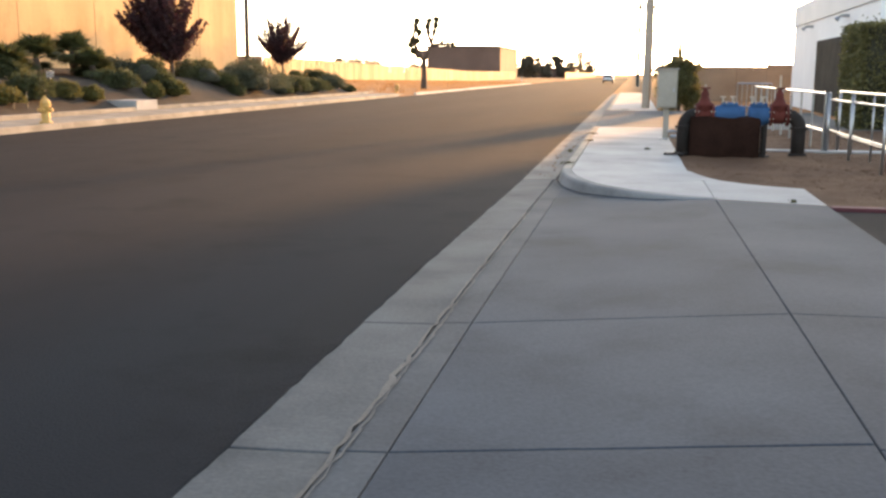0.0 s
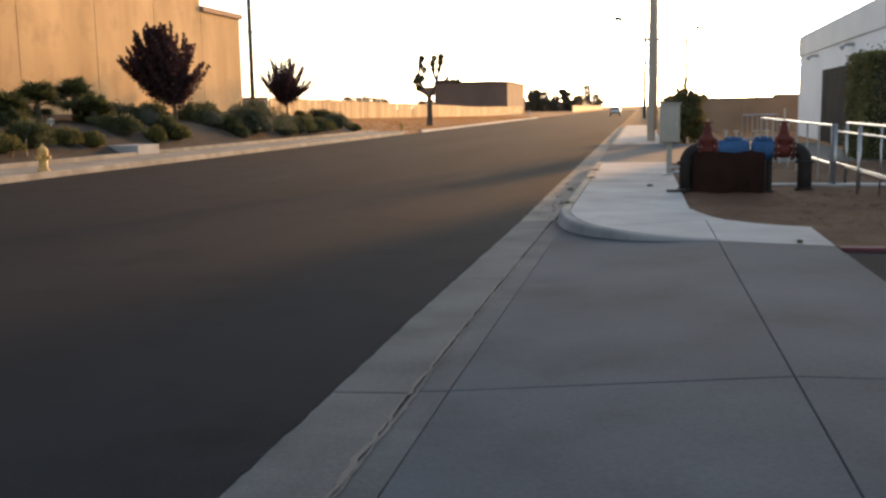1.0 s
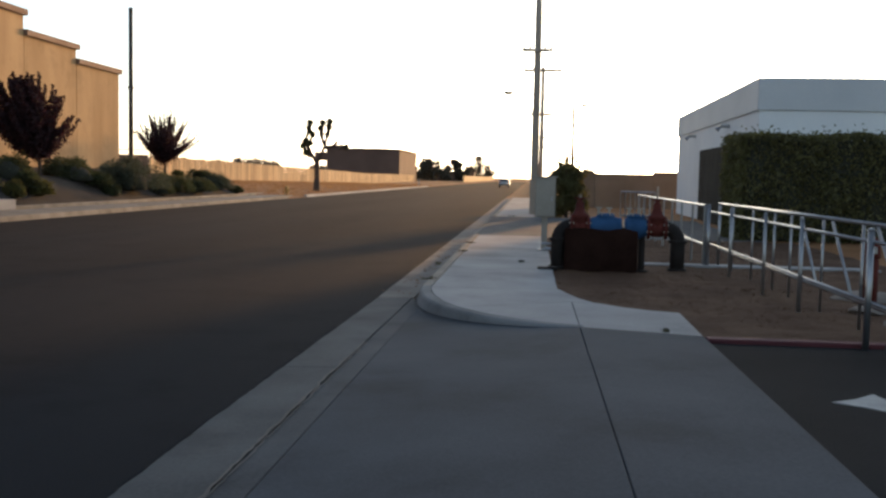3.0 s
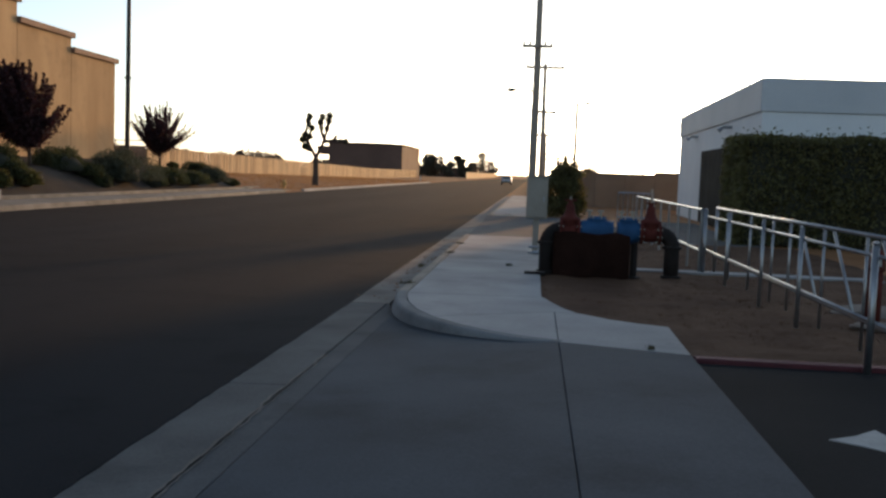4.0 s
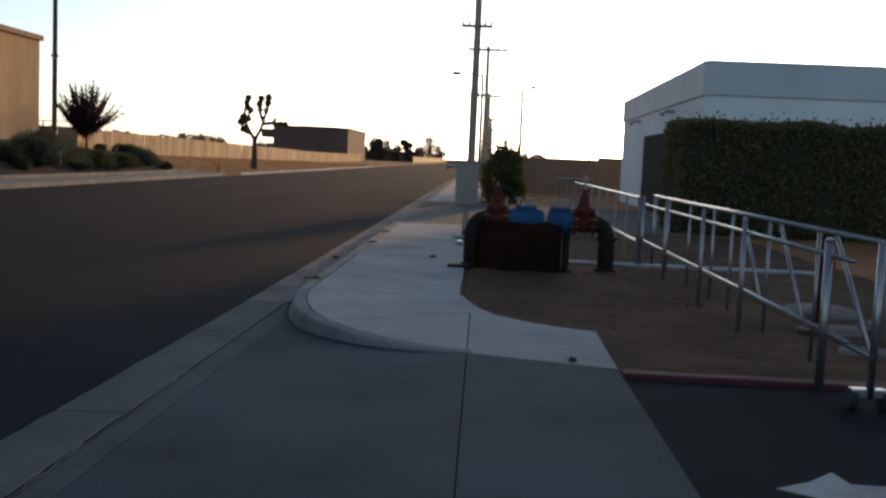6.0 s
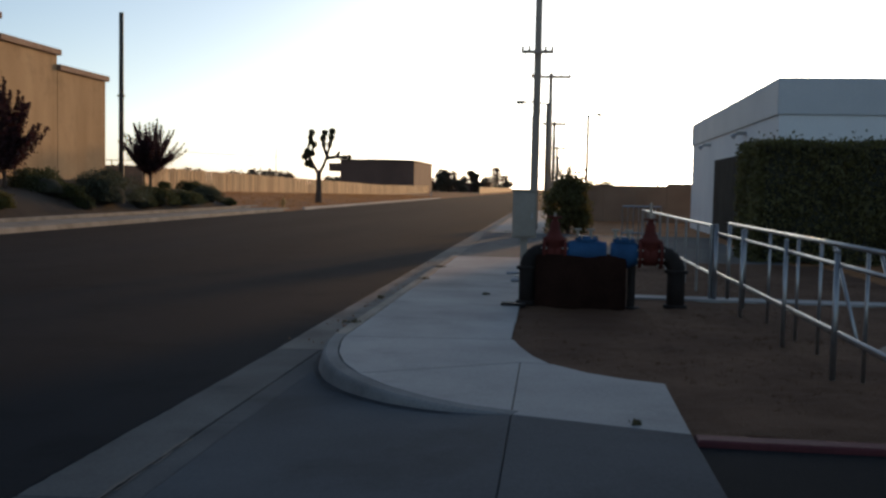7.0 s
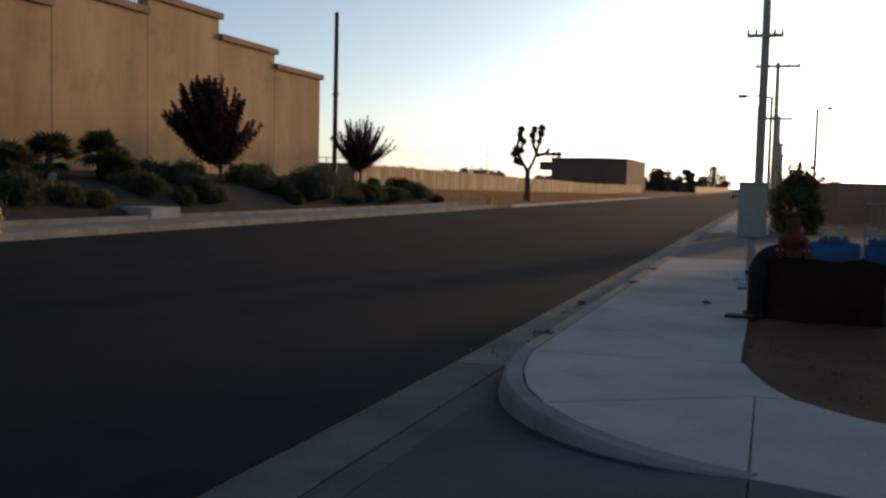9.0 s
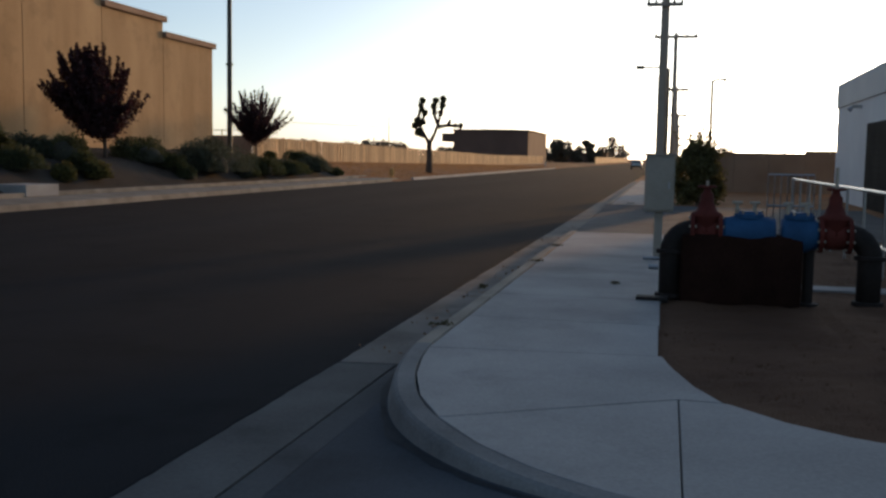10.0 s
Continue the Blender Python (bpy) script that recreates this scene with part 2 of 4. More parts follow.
def leaf_mesh(name, points, size, mat, parent, rng, long=1.6, outward=None):
    """Many small pointed leaves, each four-cornered and a little folded, turned at random."""
    verts, faces = [], []
    for p in points:
        d = Vector((rng.gauss(0, 1), rng.gauss(0, 1), rng.gauss(0.25, 1)))
        if outward is not None:
            d = d * 0.7 + (Vector(p) - outward).normalized() * 1.2
        d.normalize()
        s = d.orthogonal()
        s.rotate(Matrix.Rotation(rng.uniform(0, 6.28), 3, d))
        s.normalize()
        w = size * rng.uniform(0.6, 1.3)
        p = Vector(p)
        i = len(verts)
        fold = d.cross(s) * w * 0.12
        verts += [p - d * w * long * 0.5, p + s * w * 0.5 + fold, p + d * w * long * 0.5, p - s * w * 0.5 + fold]
        faces.append((i, i + 1, i + 2, i + 3))
    return fast(name, verts, faces, mat, parent)


def smooth_step(s):
    s = min(max(s, 0.0), 1.0)
    return s * s * (3 - 2 * s)


def ground_height(x, y):
    """The lie of the land: street level, planted bank and dry field on the far side, dirt beyond the near kerb."""
    if x > -15.0:
        return 0.09 if x > 0.9 else -0.06
    if x > -17.6 and y < 65:
        return -0.06 if x > -15.3 else 0.05
    bank = 0.17 + 1.1 * smooth_step((-17.6 - x) / 2.4) + 0.09 * max(0, -20 - x)
    rise = min(1, max(0, (-16 - x) / 12)) * (1 - min(1, max(0, (y - 76) / 100)))
    field = 0.12 * smooth_step((-15.0 - x) / 0.6) + 0.02 + 0.85 * rise
    f = smooth_step((y - 58) / 8)
    return bank * (1 - f) + field * f


# ---- ground and paving ----
def build_ground():
    xs = [-2500, -900, -300, -120, -60, -40, -32, -28, -26] + [-24.6 + 0.35 * i for i in range(28)] + [-14.9, -14.8, -9, -5, -2, 0.85, 0.95, 4, 10, 20, 40, 80, 160, 500, 2500]
    xs = sorted(set(round(x, 2) for x in xs))
    ys = [-300, -60, -20] + [-10 + 1.25 * i for i in range(90)] + [105, 112, 120, 135, 150, 165, 180, 220, 300, 500, 900, 1600, 3500]
    verts, faces = [], []
    for y in ys:
        for x in xs:
            n = 0.05 * noise.noise(Vector((x * 0.9, y * 0.9, 0))) if -40 < x < -15.4 else 0
            verts.append((x, y, ground_height(x, y) + n))
    w = len(xs)
    for j in range(len(ys) - 1):
        for i in range(w - 1):
            a = j * w + i
            faces.append((a, a + 1, a + w + 1, a + w))
    ob = fast("ground", verts, faces, DIRT)
    ob.data.materials.append(BERM)
    for p in ob.data.polygons:
        p.use_smooth = True
        c = p.center
        if -24.6 < c.x < -17.3 and c.y < 62 + 2 * noise.noise(Vector((c.x, 0, 0))):
            p.material_index = 1
    tagged(ob, "dry tan dirt ground with a dark planted bank", "ground", "", "structure")


build_ground()
bm = bmesh.new()
prism(bm, [(-15.2, -60), (-1.67, -60), (-1.67, 7.5), (-1.645, 10), (-1.61, 13), (-1.6, 14.2), (-1.6, 420), (-15.2, 420)], -0.3, 0.0)
setting("road", bm, ASPHALT, "worn dark grey asphalt street", "road")


# ragged asphalt over the lip of the gutter
rng = random.Random(17)
bm = bmesh.new()
y, last = -4.0, None
while y < 30:
    x = -1.6 - 0.06 * (1 - min(1.0, max(0.0, (y - 7.5) / 6.5))) + 0.012 + 0.01 * noise.noise(Vector((2, y * 1.7, 0))) + rng.uniform(-0.005, 0.007)
    pair = (bm.verts.new((-1.78, y, 0.004)), bm.verts.new((x - 0.012, y, 0.008)), bm.verts.new((x, y, -0.004)))
    if last:
        bm.faces.new((last[0], last[1], pair[1], pair[0]))
        bm.faces.new((last[1], last[2], pair[2], pair[1]))
    last = pair
    y += rng.uniform(0.05, 0.16)
setting("road_edge", bm, ASPHALT, "ragged asphalt edge along the gutter", "road")


def apron_height(x, y):
    return 0.012 + (0.17 - 0.012) * min(1.0, max(0.0, (x + 1.1) / 2.0))


def drift(x, y):
    """The lip and gutter run a little wider along the near part of the driveway."""
    return x - 0.06 * smooth_step((14.0 - y) / 6.5)


def lip(x, y):
    return 0.0 + 0.012 * (x + 1.6) / 0.48


pavement = thing("pavement", (0, 0, 0), "pale concrete pavement with gutter, kerb and joints", "pavement", kind="structure")
bm = bmesh.new()
block(bm, -1.58, 0.9, -12, 80, -0.3, -0.02)
part("bedding", bm, JOINT, pavement)
# gutter pans
cuts = [-12, -6, -2.0, 1.2, 3.25, 5.42, 9.3, 14.19, 18.4, 22.6, 26.8, 31, 35, 39, 43, 47, 51, 55, 59, 63, 67, 71, 75]
for a, b in zip(cuts, cuts[1:]):
    bm = bmesh.new()
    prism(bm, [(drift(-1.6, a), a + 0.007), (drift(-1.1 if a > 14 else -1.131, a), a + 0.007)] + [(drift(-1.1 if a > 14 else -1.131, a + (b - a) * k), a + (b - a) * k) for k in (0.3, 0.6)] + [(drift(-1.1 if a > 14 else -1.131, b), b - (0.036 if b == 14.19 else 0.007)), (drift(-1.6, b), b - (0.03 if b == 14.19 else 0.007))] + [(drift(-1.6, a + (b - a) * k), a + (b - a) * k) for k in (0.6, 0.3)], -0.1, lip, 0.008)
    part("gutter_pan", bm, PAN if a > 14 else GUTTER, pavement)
# sloping driveway slabs, lip strip first
ends = [-12, -6, -2.0, 1.2, 3.27, 5.45, 11.0]
for a, b in zip(ends, ends[1:]):
    bm = bmesh.new()
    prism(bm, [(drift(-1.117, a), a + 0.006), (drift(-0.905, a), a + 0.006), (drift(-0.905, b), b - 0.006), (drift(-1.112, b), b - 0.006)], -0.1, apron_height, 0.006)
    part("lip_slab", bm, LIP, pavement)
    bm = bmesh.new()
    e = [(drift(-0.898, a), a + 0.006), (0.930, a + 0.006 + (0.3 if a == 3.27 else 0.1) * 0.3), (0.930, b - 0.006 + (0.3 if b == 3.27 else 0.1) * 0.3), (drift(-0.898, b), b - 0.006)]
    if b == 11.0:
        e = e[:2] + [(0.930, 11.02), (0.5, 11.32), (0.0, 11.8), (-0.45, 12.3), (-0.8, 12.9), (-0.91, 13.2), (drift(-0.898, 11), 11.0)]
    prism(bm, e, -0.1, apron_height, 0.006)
    part("driveway_slab", bm, APRON_SHADED, pavement)
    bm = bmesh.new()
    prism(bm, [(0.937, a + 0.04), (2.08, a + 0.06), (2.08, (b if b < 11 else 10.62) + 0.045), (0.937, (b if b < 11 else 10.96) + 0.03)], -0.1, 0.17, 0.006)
    part("walk_slab", bm, APRON_SHADED, pavement)
bm = bmesh.new()
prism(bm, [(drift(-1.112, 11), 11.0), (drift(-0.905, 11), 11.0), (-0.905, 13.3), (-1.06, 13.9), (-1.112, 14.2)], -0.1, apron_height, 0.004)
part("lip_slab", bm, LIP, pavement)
# ragged crack between gutter and driveway
rng = random.Random(2)
bm = bmesh.new()
y, last = -3.0, None
while y < 10.6:
    w = 0.006 + 0.02 * max(0, noise.noise(Vector((0, y * 1.3, 0)))) + rng.uniform(0, 0.008)
    x = drift(-1.12, y) + rng.gauss(0, 0.006)
    pair = (bm.verts.new((x - w, y, 0.017)), bm.verts.new((x + w, y, 0.019)))
    if last:
        bm.faces.new((last[0], last[1], pair[1], pair[0]))
    last = pair
    y += rng.uniform(0.04, 0.12)
part("crack", bm, JOINT, pavement)
bm = bmesh.new()
y, last = -3.0, None
while y < 10.6:
    w = 0.006 + 0.02 * max(0, noise.noise(Vector((4, y * 0.9, 0))))
    x = drift(-1.095, y) + rng.gauss(0, 0.004)
    pair = (bm.verts.new((x, y, 0.0175)), bm.verts.new((x + w + rng.uniform(0, 0.012), y, 0.0205)))
    if last:
        bm.faces.new((last[0], last[1], pair[1], pair[0]))
    last = pair
    y += rng.uniform(0.04, 0.12)
part("spalled_edge", bm, PAN, pavement, "pale spalled concrete edge")
# dark uneven strip along the toe of the kerb return
TOE_STRIP = material("dark_toe_strip", (0.024, 0.026, 0.029), (0.058, 0.062, 0.067), 0.9, coarse=3, fine=40, bump=0.15, gloss=0.15)
# kerb: straight run, then the return that dies into the driveway
def rounded(path, n=4):
    """The same way with smooth bends between its corners."""
    out = []
    p = [Vector(c) for c in path]
    for i in range(len(p) - 1):
        a, b, c, d = p[max(i - 1, 0)], p[i], p[i + 1], p[min(i + 2, len(p) - 1)]
        for k in range(n):
            t = k / n
            out.append(tuple(0.5 * (2 * b + (c - a) * t + (2 * a - 5 * b + 4 * c - d) * t * t + (3 * b - a - 3 * c + d) * t ** 3)))
    return out + [tuple(p[-1])]


outer = [(-1.01, 14.26), (-0.965, 13.75), (-0.87, 13.2), (-0.70, 12.62), (-0.47, 12.14), (-0.16, 11.70), (0.18, 11.36), (0.55, 11.11), (0.93, 10.96)]


def inset(path, d):
    out = []
    for i, p in enumerate(path):
        a, b = Vector(path[max(i - 1, 0)]), Vector(path[min(i + 1, len(path) - 1)])
        t = (b - a).normalized()
        out.append((p[0] - t.y * d, p[1] + t.x * d))
    return out


bend = rounded(outer)
ahead = inset(bend, 1.0)
# sloping face, rounded nose, flat top
NOSE = [(-0.055, -0.1), (-0.05, 0.0), (-0.012, 0.14), (0.0, 0.16), (0.02, 0.172), (0.128, 0.175), (0.134, 0.165), (0.134, -0.1)]
bm = bmesh.new()
loops = []
for (ox, oy), (ix, iy) in zip(bend, ahead):
    loops.append([bm.verts.new((ox + d * (ix - ox), oy + d * (iy - oy), z)) for d, z in NOSE])
for a, b in zip(loops, loops[1:]):
    for k in range(7):
        bm.faces.new((a[k], a[k + 1], b[k + 1], b[k]))
bm.faces.new(loops[0])
bm.faces.new(loops[-1][::-1])
part("kerb_return", bm, RETURN, pavement, "curved concrete kerb return")


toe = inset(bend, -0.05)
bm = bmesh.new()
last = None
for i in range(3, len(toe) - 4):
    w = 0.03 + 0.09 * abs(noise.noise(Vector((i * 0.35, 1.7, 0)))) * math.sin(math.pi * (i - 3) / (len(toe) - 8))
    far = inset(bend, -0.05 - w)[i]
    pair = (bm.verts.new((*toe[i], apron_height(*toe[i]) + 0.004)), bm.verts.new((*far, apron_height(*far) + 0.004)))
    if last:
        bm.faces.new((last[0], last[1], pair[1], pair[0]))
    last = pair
part("blotch", bm, TOE_STRIP, pavement, "dark uneven strip along the kerb toe")


def kerb_run(x, y0, y1, step, side, parent, mat=KERB):
    """Rounded kerb stones; side +1 has its face towards -x."""
    y = y0
    while y < y1 - 0.01:
        e = min(y + step, y1)
        bm = bmesh.new()
        prof = [(d + 0.06, z) for d, z in NOSE]
        rows = [[bm.verts.new((x + side * px, yy, pz)) for px, pz in prof] for yy in (y + 0.006, e - 0.006)]
        for k in range(7):
            bm.faces.new((rows[0][k], rows[0][k + 1], rows[1][k + 1], rows[1][k]))
        bm.faces.new(rows[0])
        bm.faces.new(rows[1][::-1])
        part("kerb_stone", bm, mat, parent)
        y = e


kerb_run(-1.075, 14.26, 26.4, 3.05, 1, pavement)
kerb_run(-1.075, 38.5, 75, 4.0, 1, pavement)
# walk slabs behind the kerb
lawn_edge = [(2.1, 12.3), (1.8, 12.42), (1.5, 12.63), (1.22, 12.98), (1.03, 13.38), (0.9, 13.9), (0.83, 14.3)]
bm = bmesh.new()
prism(bm, [(0.937, 11.0), (2.08, 10.66)] + lawn_edge[:4] + [(0.937, 13.0)], -0.1, 0.17, 0.007)
part("walk_slab", bm, CONCRETE, pavement)
cut = inset(outer, 0.142)
bm = bmesh.new()
prism(bm, [(0.929, 11.11)] + cut[4:-1][::-1] + [(0.929, 13.0)], -0.1, 0.17, 0.007)
part("walk_slab", bm, CONCRETE, pavement)
bm = bmesh.new()
prism(bm, [(cut[4][0] - 0.005, cut[4][1] + 0.014), (0.93, 13.015), (1.19, 13.0)] + lawn_edge[4:] + [(-0.865, 14.12)] + cut[1:4], -0.1, 0.17, 0.007)
part("walk_slab", bm, CONCRETE, pavement)
y = 14.14
while y < 26.2:
    bm = bmesh.new()
    s = 0.11 if y < 14.3 else 0.0
    prism(bm, [(-0.868, y), (0.80, y + 0.17 if s else y), (0.79, y + 1.51), (-0.868, y + 1.51)], -0.1, 0.17, 0.007)
    part("walk_slab", bm, CONCRETE, pavement)
    y += 1.52
y = 38.5
while y < 74:
    bm = bmesh.new()
    prism(bm, [(-0.868, y), (0.95, y), (0.95, y + 1.8), (-0.868, y + 1.8)], -0.1, 0.17, 0.007)
    part("walk_slab", bm, CONCRETE, pavement)
    y += 1.81
bm = bmesh.new()
for y0, y1, z0, z1 in ((26.42, 36.6, 0.0, 0.0), (36.6, 38.49, 0.0, 1.0)):
    rise = lambda x, k: (1 - k) * (0.012 + 0.1 * min(1.0, (x + 1.1) / 2.0)) + 0.168 * k
    for x0, x1 in ((-1.09, 0.9), (0.9, 6.5)):
        low = [bm.verts.new((x, y, -0.1)) for x, y in ((x0, y0), (x1, y0), (x1, y1), (x0, y1))]
        high = [bm.verts.new((x, y, rise(x, k))) for x, y, k in ((x0, y0, z0), (x1, y0, z0), (x1, y1, z1), (x0, y1, z1))]
        bm.faces.new(low[::-1])
        bm.faces.new(high)
        for i in range(4):
            j = (i + 1) % 4
            bm.faces.new((low[i], low[j], high[j], high[i]))
part("second_driveway", bm, GUTTER, pavement, "dusty concrete driveway")

far_pavement = thing("pavement", (0, 0, 0), "sunlit concrete pavement and kerb across the street", "pavement", kind="structure")
kerb_run(-15.2, -12, 64.0, 4.0, -1, far_pavement)
# paler concrete on this run: sunlit brightness put into the colour
kerb_run(-15.0, 68.5, 150.0, 6.0, -1, far_pavement, CONCRETE)
y = -12.0
while y < 63.5:
    bm = bmesh.new()
    prism(bm, [(-17.38, y), (-15.37, y), (-15.37, y + 2.98), (-17.38, y + 2.98)], -0.1, 0.165, 0.008)
    part("walk_slab", bm, KERB, far_pavement)
    bm = bmesh.new()
    block(bm, -17.62, -17.40, y, y + 2.99, -0.1, 0.30, 0.02)
    part("edging_stone", bm, KERB, far_pavement)
    y += 3.0
bm = bmesh.new()
prism(bm, [(-17.6, 64.0), (-15.2, 64.0), (-15.2, 68.5), (-17.6, 68.5)], -0.1, lambda x, y: 0.02 + 0.05 * (-15.2 - x), 0.01)
part("far_driveway", bm, GUTTER, far_pavement)

# dead lawn, car park and red kerb
verts, faces = [], []
nx, ny = 60, 130
for j in range(ny + 1):
    for i in range(nx + 1):
        x, yy = 0.3 + i * 0.11, 10.72 + j * 0.12
        n = 0.022 * noise.noise(Vector((x * 2.5, yy * 2.5, 3))) + 0.014 * noise.noise(Vector((x * 9, yy * 9, 5)))
        verts.append((x, yy, 0.138 + n + (0.02 if x > 2.3 else 0)))
for j in range(ny):
    for i in range(nx):
        a = j * (nx + 1) + i
        x, yy = verts[a][0], verts[a][1]
        if x < 0.6 and yy < 26.2 or x < 0.95 and yy < 13.2:
            continue
        faces.append((a, a + 1, a + nx + 2, a + nx + 1))
lawn = fast("lawn", verts, faces, LAWN)
tagged(lawn, "patchy dead brown lawn beside the pavement", "lawn", "", "structure")
bm = bmesh.new()
prism(bm, [(2.09, -12), (16, -12), (16, 10.42), (2.09, 10.5)], -0.1, 0.13)
setting("car_park", bm, LOT, "dark asphalt car park", "car park")
bm = bmesh.new()
prism(bm, [(2.1, 10.52), (12, 10.44), (12, 10.6), (2.1, 10.68)], -0.1, 0.17, 0.015)
setting("red_kerb", bm, REDPAINT, "low kerb with faded red paint", "kerb")
bm = bmesh.new()
prism(bm, [(2.52, 8.12), (2.72, 8.25), (2.9, 8.44), (2.93, 8.25), (3.4, 8.23), (4.3, 8.22), (4.28, 8.04), (3.5, 8.03), (2.92, 8.0), (2.88, 7.82), (2.7, 8.0)], 0.10, 0.135)
tagged(new("road_arrow", mesh_of(bm, "road_arrow", WHITEPAINT)), "worn white painted arrow on asphalt", "road marking")
bm = bmesh.new()
block(bm, 2.35, 6.4, 18.55, 18.95, 0.0, 0.185, 0.01)
setting("path", bm, CONCRETE, "narrow pale concrete path", "path")


# ---- buildings and walls ----
def stucco_wall():
    wall = thing("wall_west", (-0.14, 0, 0.03), "tall tan stucco wall with stepped brown coping", "wall", kind="structure")
    edges = [59.2, 53.6, 48.0, 42.3, 36.4, 30.8, 25.2, 19.6, 14.0, 8.4, 2.8, -2.8]
    tops = [7.3, 8.05, 9.0, 8.3, 7.6, 7.6, 8.3, 9.0, 8.3, 7.6, 7.6]
    for i, z in enumerate(tops):
        y1, y0 = edges[i], edges[i + 1]
        bm = bmesh.new()
        block(bm, -24.85, -24.3, y0 + 0.02, y1 - 0.02, 0.2, z, 0.015)
        part("panel", bm, STUCCO, wall)
        bm = bmesh.new()
        block(bm, -24.95, -24.12, y0 - (0.12 if z >= tops[min(i + 1, 10)] else -0.02), y1 + (0.14 if i == 0 or z > tops[i - 1] else -0.02), z, z + 0.3, 0.03)
        part("coping", bm, CAP, wall, "brown coping")
    bm = bmesh.new()
    block(bm, -24.8, -24.36, -2.8, 59.1, 0.2, 7.2)
    part("recess", bm, JOINT, wall)
    bm = bmesh.new()
    block(bm, -44, -24.9, -2.8, 59.1, 0.2, 7.0)
    part("body", bm, STUCCO, wall)
    rail = thing("roof_railing", (-24.74, 42.6, 8.6), "white picket railing on the wall's top", "railing")
    for k in range(9):
        bm = bmesh.new()
        rod(bm, (0, k * 0.22 - 1.9, -0.02), (0, k * 0.22 - 1.9, 0.85), 0.018, n=6)
        part("picket", bm, WHITEPAINT, rail)
    bm = bmesh.new()
    rod(bm, (0, -1.95, 0.85), (0, 0.0, 0.85), 0.025, n=6)
    part("top_rail", bm, WHITEPAINT, rail)


def white_building():
    b = thing("white_building", (7.0, 31.0, 0), "low white stucco building with grey fascia band", "building", turn=-1.36)
    bm = bmesh.new()
    block(bm, 0, 40, 0, 19, 0.0, 3.75)
    part("wall", bm, WHITE, b)
    bm = bmesh.new()
    block(bm, -0.06, 40.06, -0.06, 19.06, 3.75, 4.70, 0.03)
    part("fascia", bm, BAND, b, "pale grey fascia")
    bm = bmesh.new()
    block(bm, 0.2, 39.8, 0.2, 18.8, 4.70, 4.73)
    part("roof", bm, BAND, b)
    shutter = None
    for k in range(14):
        bm = bmesh.new()
        block(bm, -0.05, 0.02, 5.4, 11.4, 0.15 + k * 0.19, 0.15 + k * 0.19 + 0.18, 0.01)
        if shutter is None:
            bmf = bmesh.new()
            block(bmf, -0.03, 0.03, 5.2, 11.6, 0.0, 2.9)
            shutter = part("shutter", bmf, DOORMAT, b, "dark closed roller shutter")
        part("slat", bm, DOORMAT, shutter)
    for y, z in ((13.1, 3.55), (5.0, 3.55)):
        bm = bmesh.new()
        block(bm, -0.32, 0.0, y - 0.1, y + 0.1, z - 0.06, z + 0.05, 0.02)
        rod(bm, (-0.3, y, z - 0.02), (-0.42, y, z - 0.14), 0.05, 0.09, 8)
        part("wall_lamp", bm, STEEL, b)


def hedge():
    rng = random.Random(5)
    h = thing("hedge", (13.2, 28.9, 0.1), "tall clipped olive green hedge before the white wall", "hedge")
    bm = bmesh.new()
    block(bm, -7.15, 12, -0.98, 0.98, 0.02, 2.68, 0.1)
    part("core_fill", bm, CORE, h)
    pts = []
    for _ in range(52000):
        x = rng.uniform(-7.4, 12.2)
        top = 2.75 + 0.16 * noise.noise(Vector((x * 0.8, 0, 0)))
        if rng.random() < 0.62:
            z = rng.uniform(0, top + 0.08)
            p = (x, -1.05 + 0.16 * noise.noise(Vector((x * 1.2, z * 1.2, 2))) + rng.uniform(-0.12, 0.12), z)
        elif rng.random() < 0.75:
            p = (x, rng.uniform(-1.1, 1.1), top + rng.uniform(-0.1, 0.1) + (0.25 * rng.random() if rng.random() < 0.06 else 0))
        else:
            p = (-7.3 + rng.uniform(-0.15, 0.15), rng.uniform(-1.1, 1.1), rng.uniform(0, top))
        pts.append(p)
    leaf_mesh("foliage", pts, 0.07, HEDGE, h, rng)


def plain_walls():
    wall = thing("wall_back", (0, 56.5, 0), "low brown block wall behind a bush", "wall", kind="structure")
    for i in range(9):
        bm = bmesh.new()
        block(bm, 2.3 + i * 1.6, 2.3 + i * 1.6 + 1.59, -0.1, 0.1, 0.0, 1.92 if i < 3 else 2.12, 0.01)
        part("panel", bm, BLOCK, wall)
    bm = bmesh.new()
    block(bm, 2.28, 7.1, -0.14, 0.14, 1.92, 1.98, 0.01)
    part("coping", bm, BLOCK, wall)


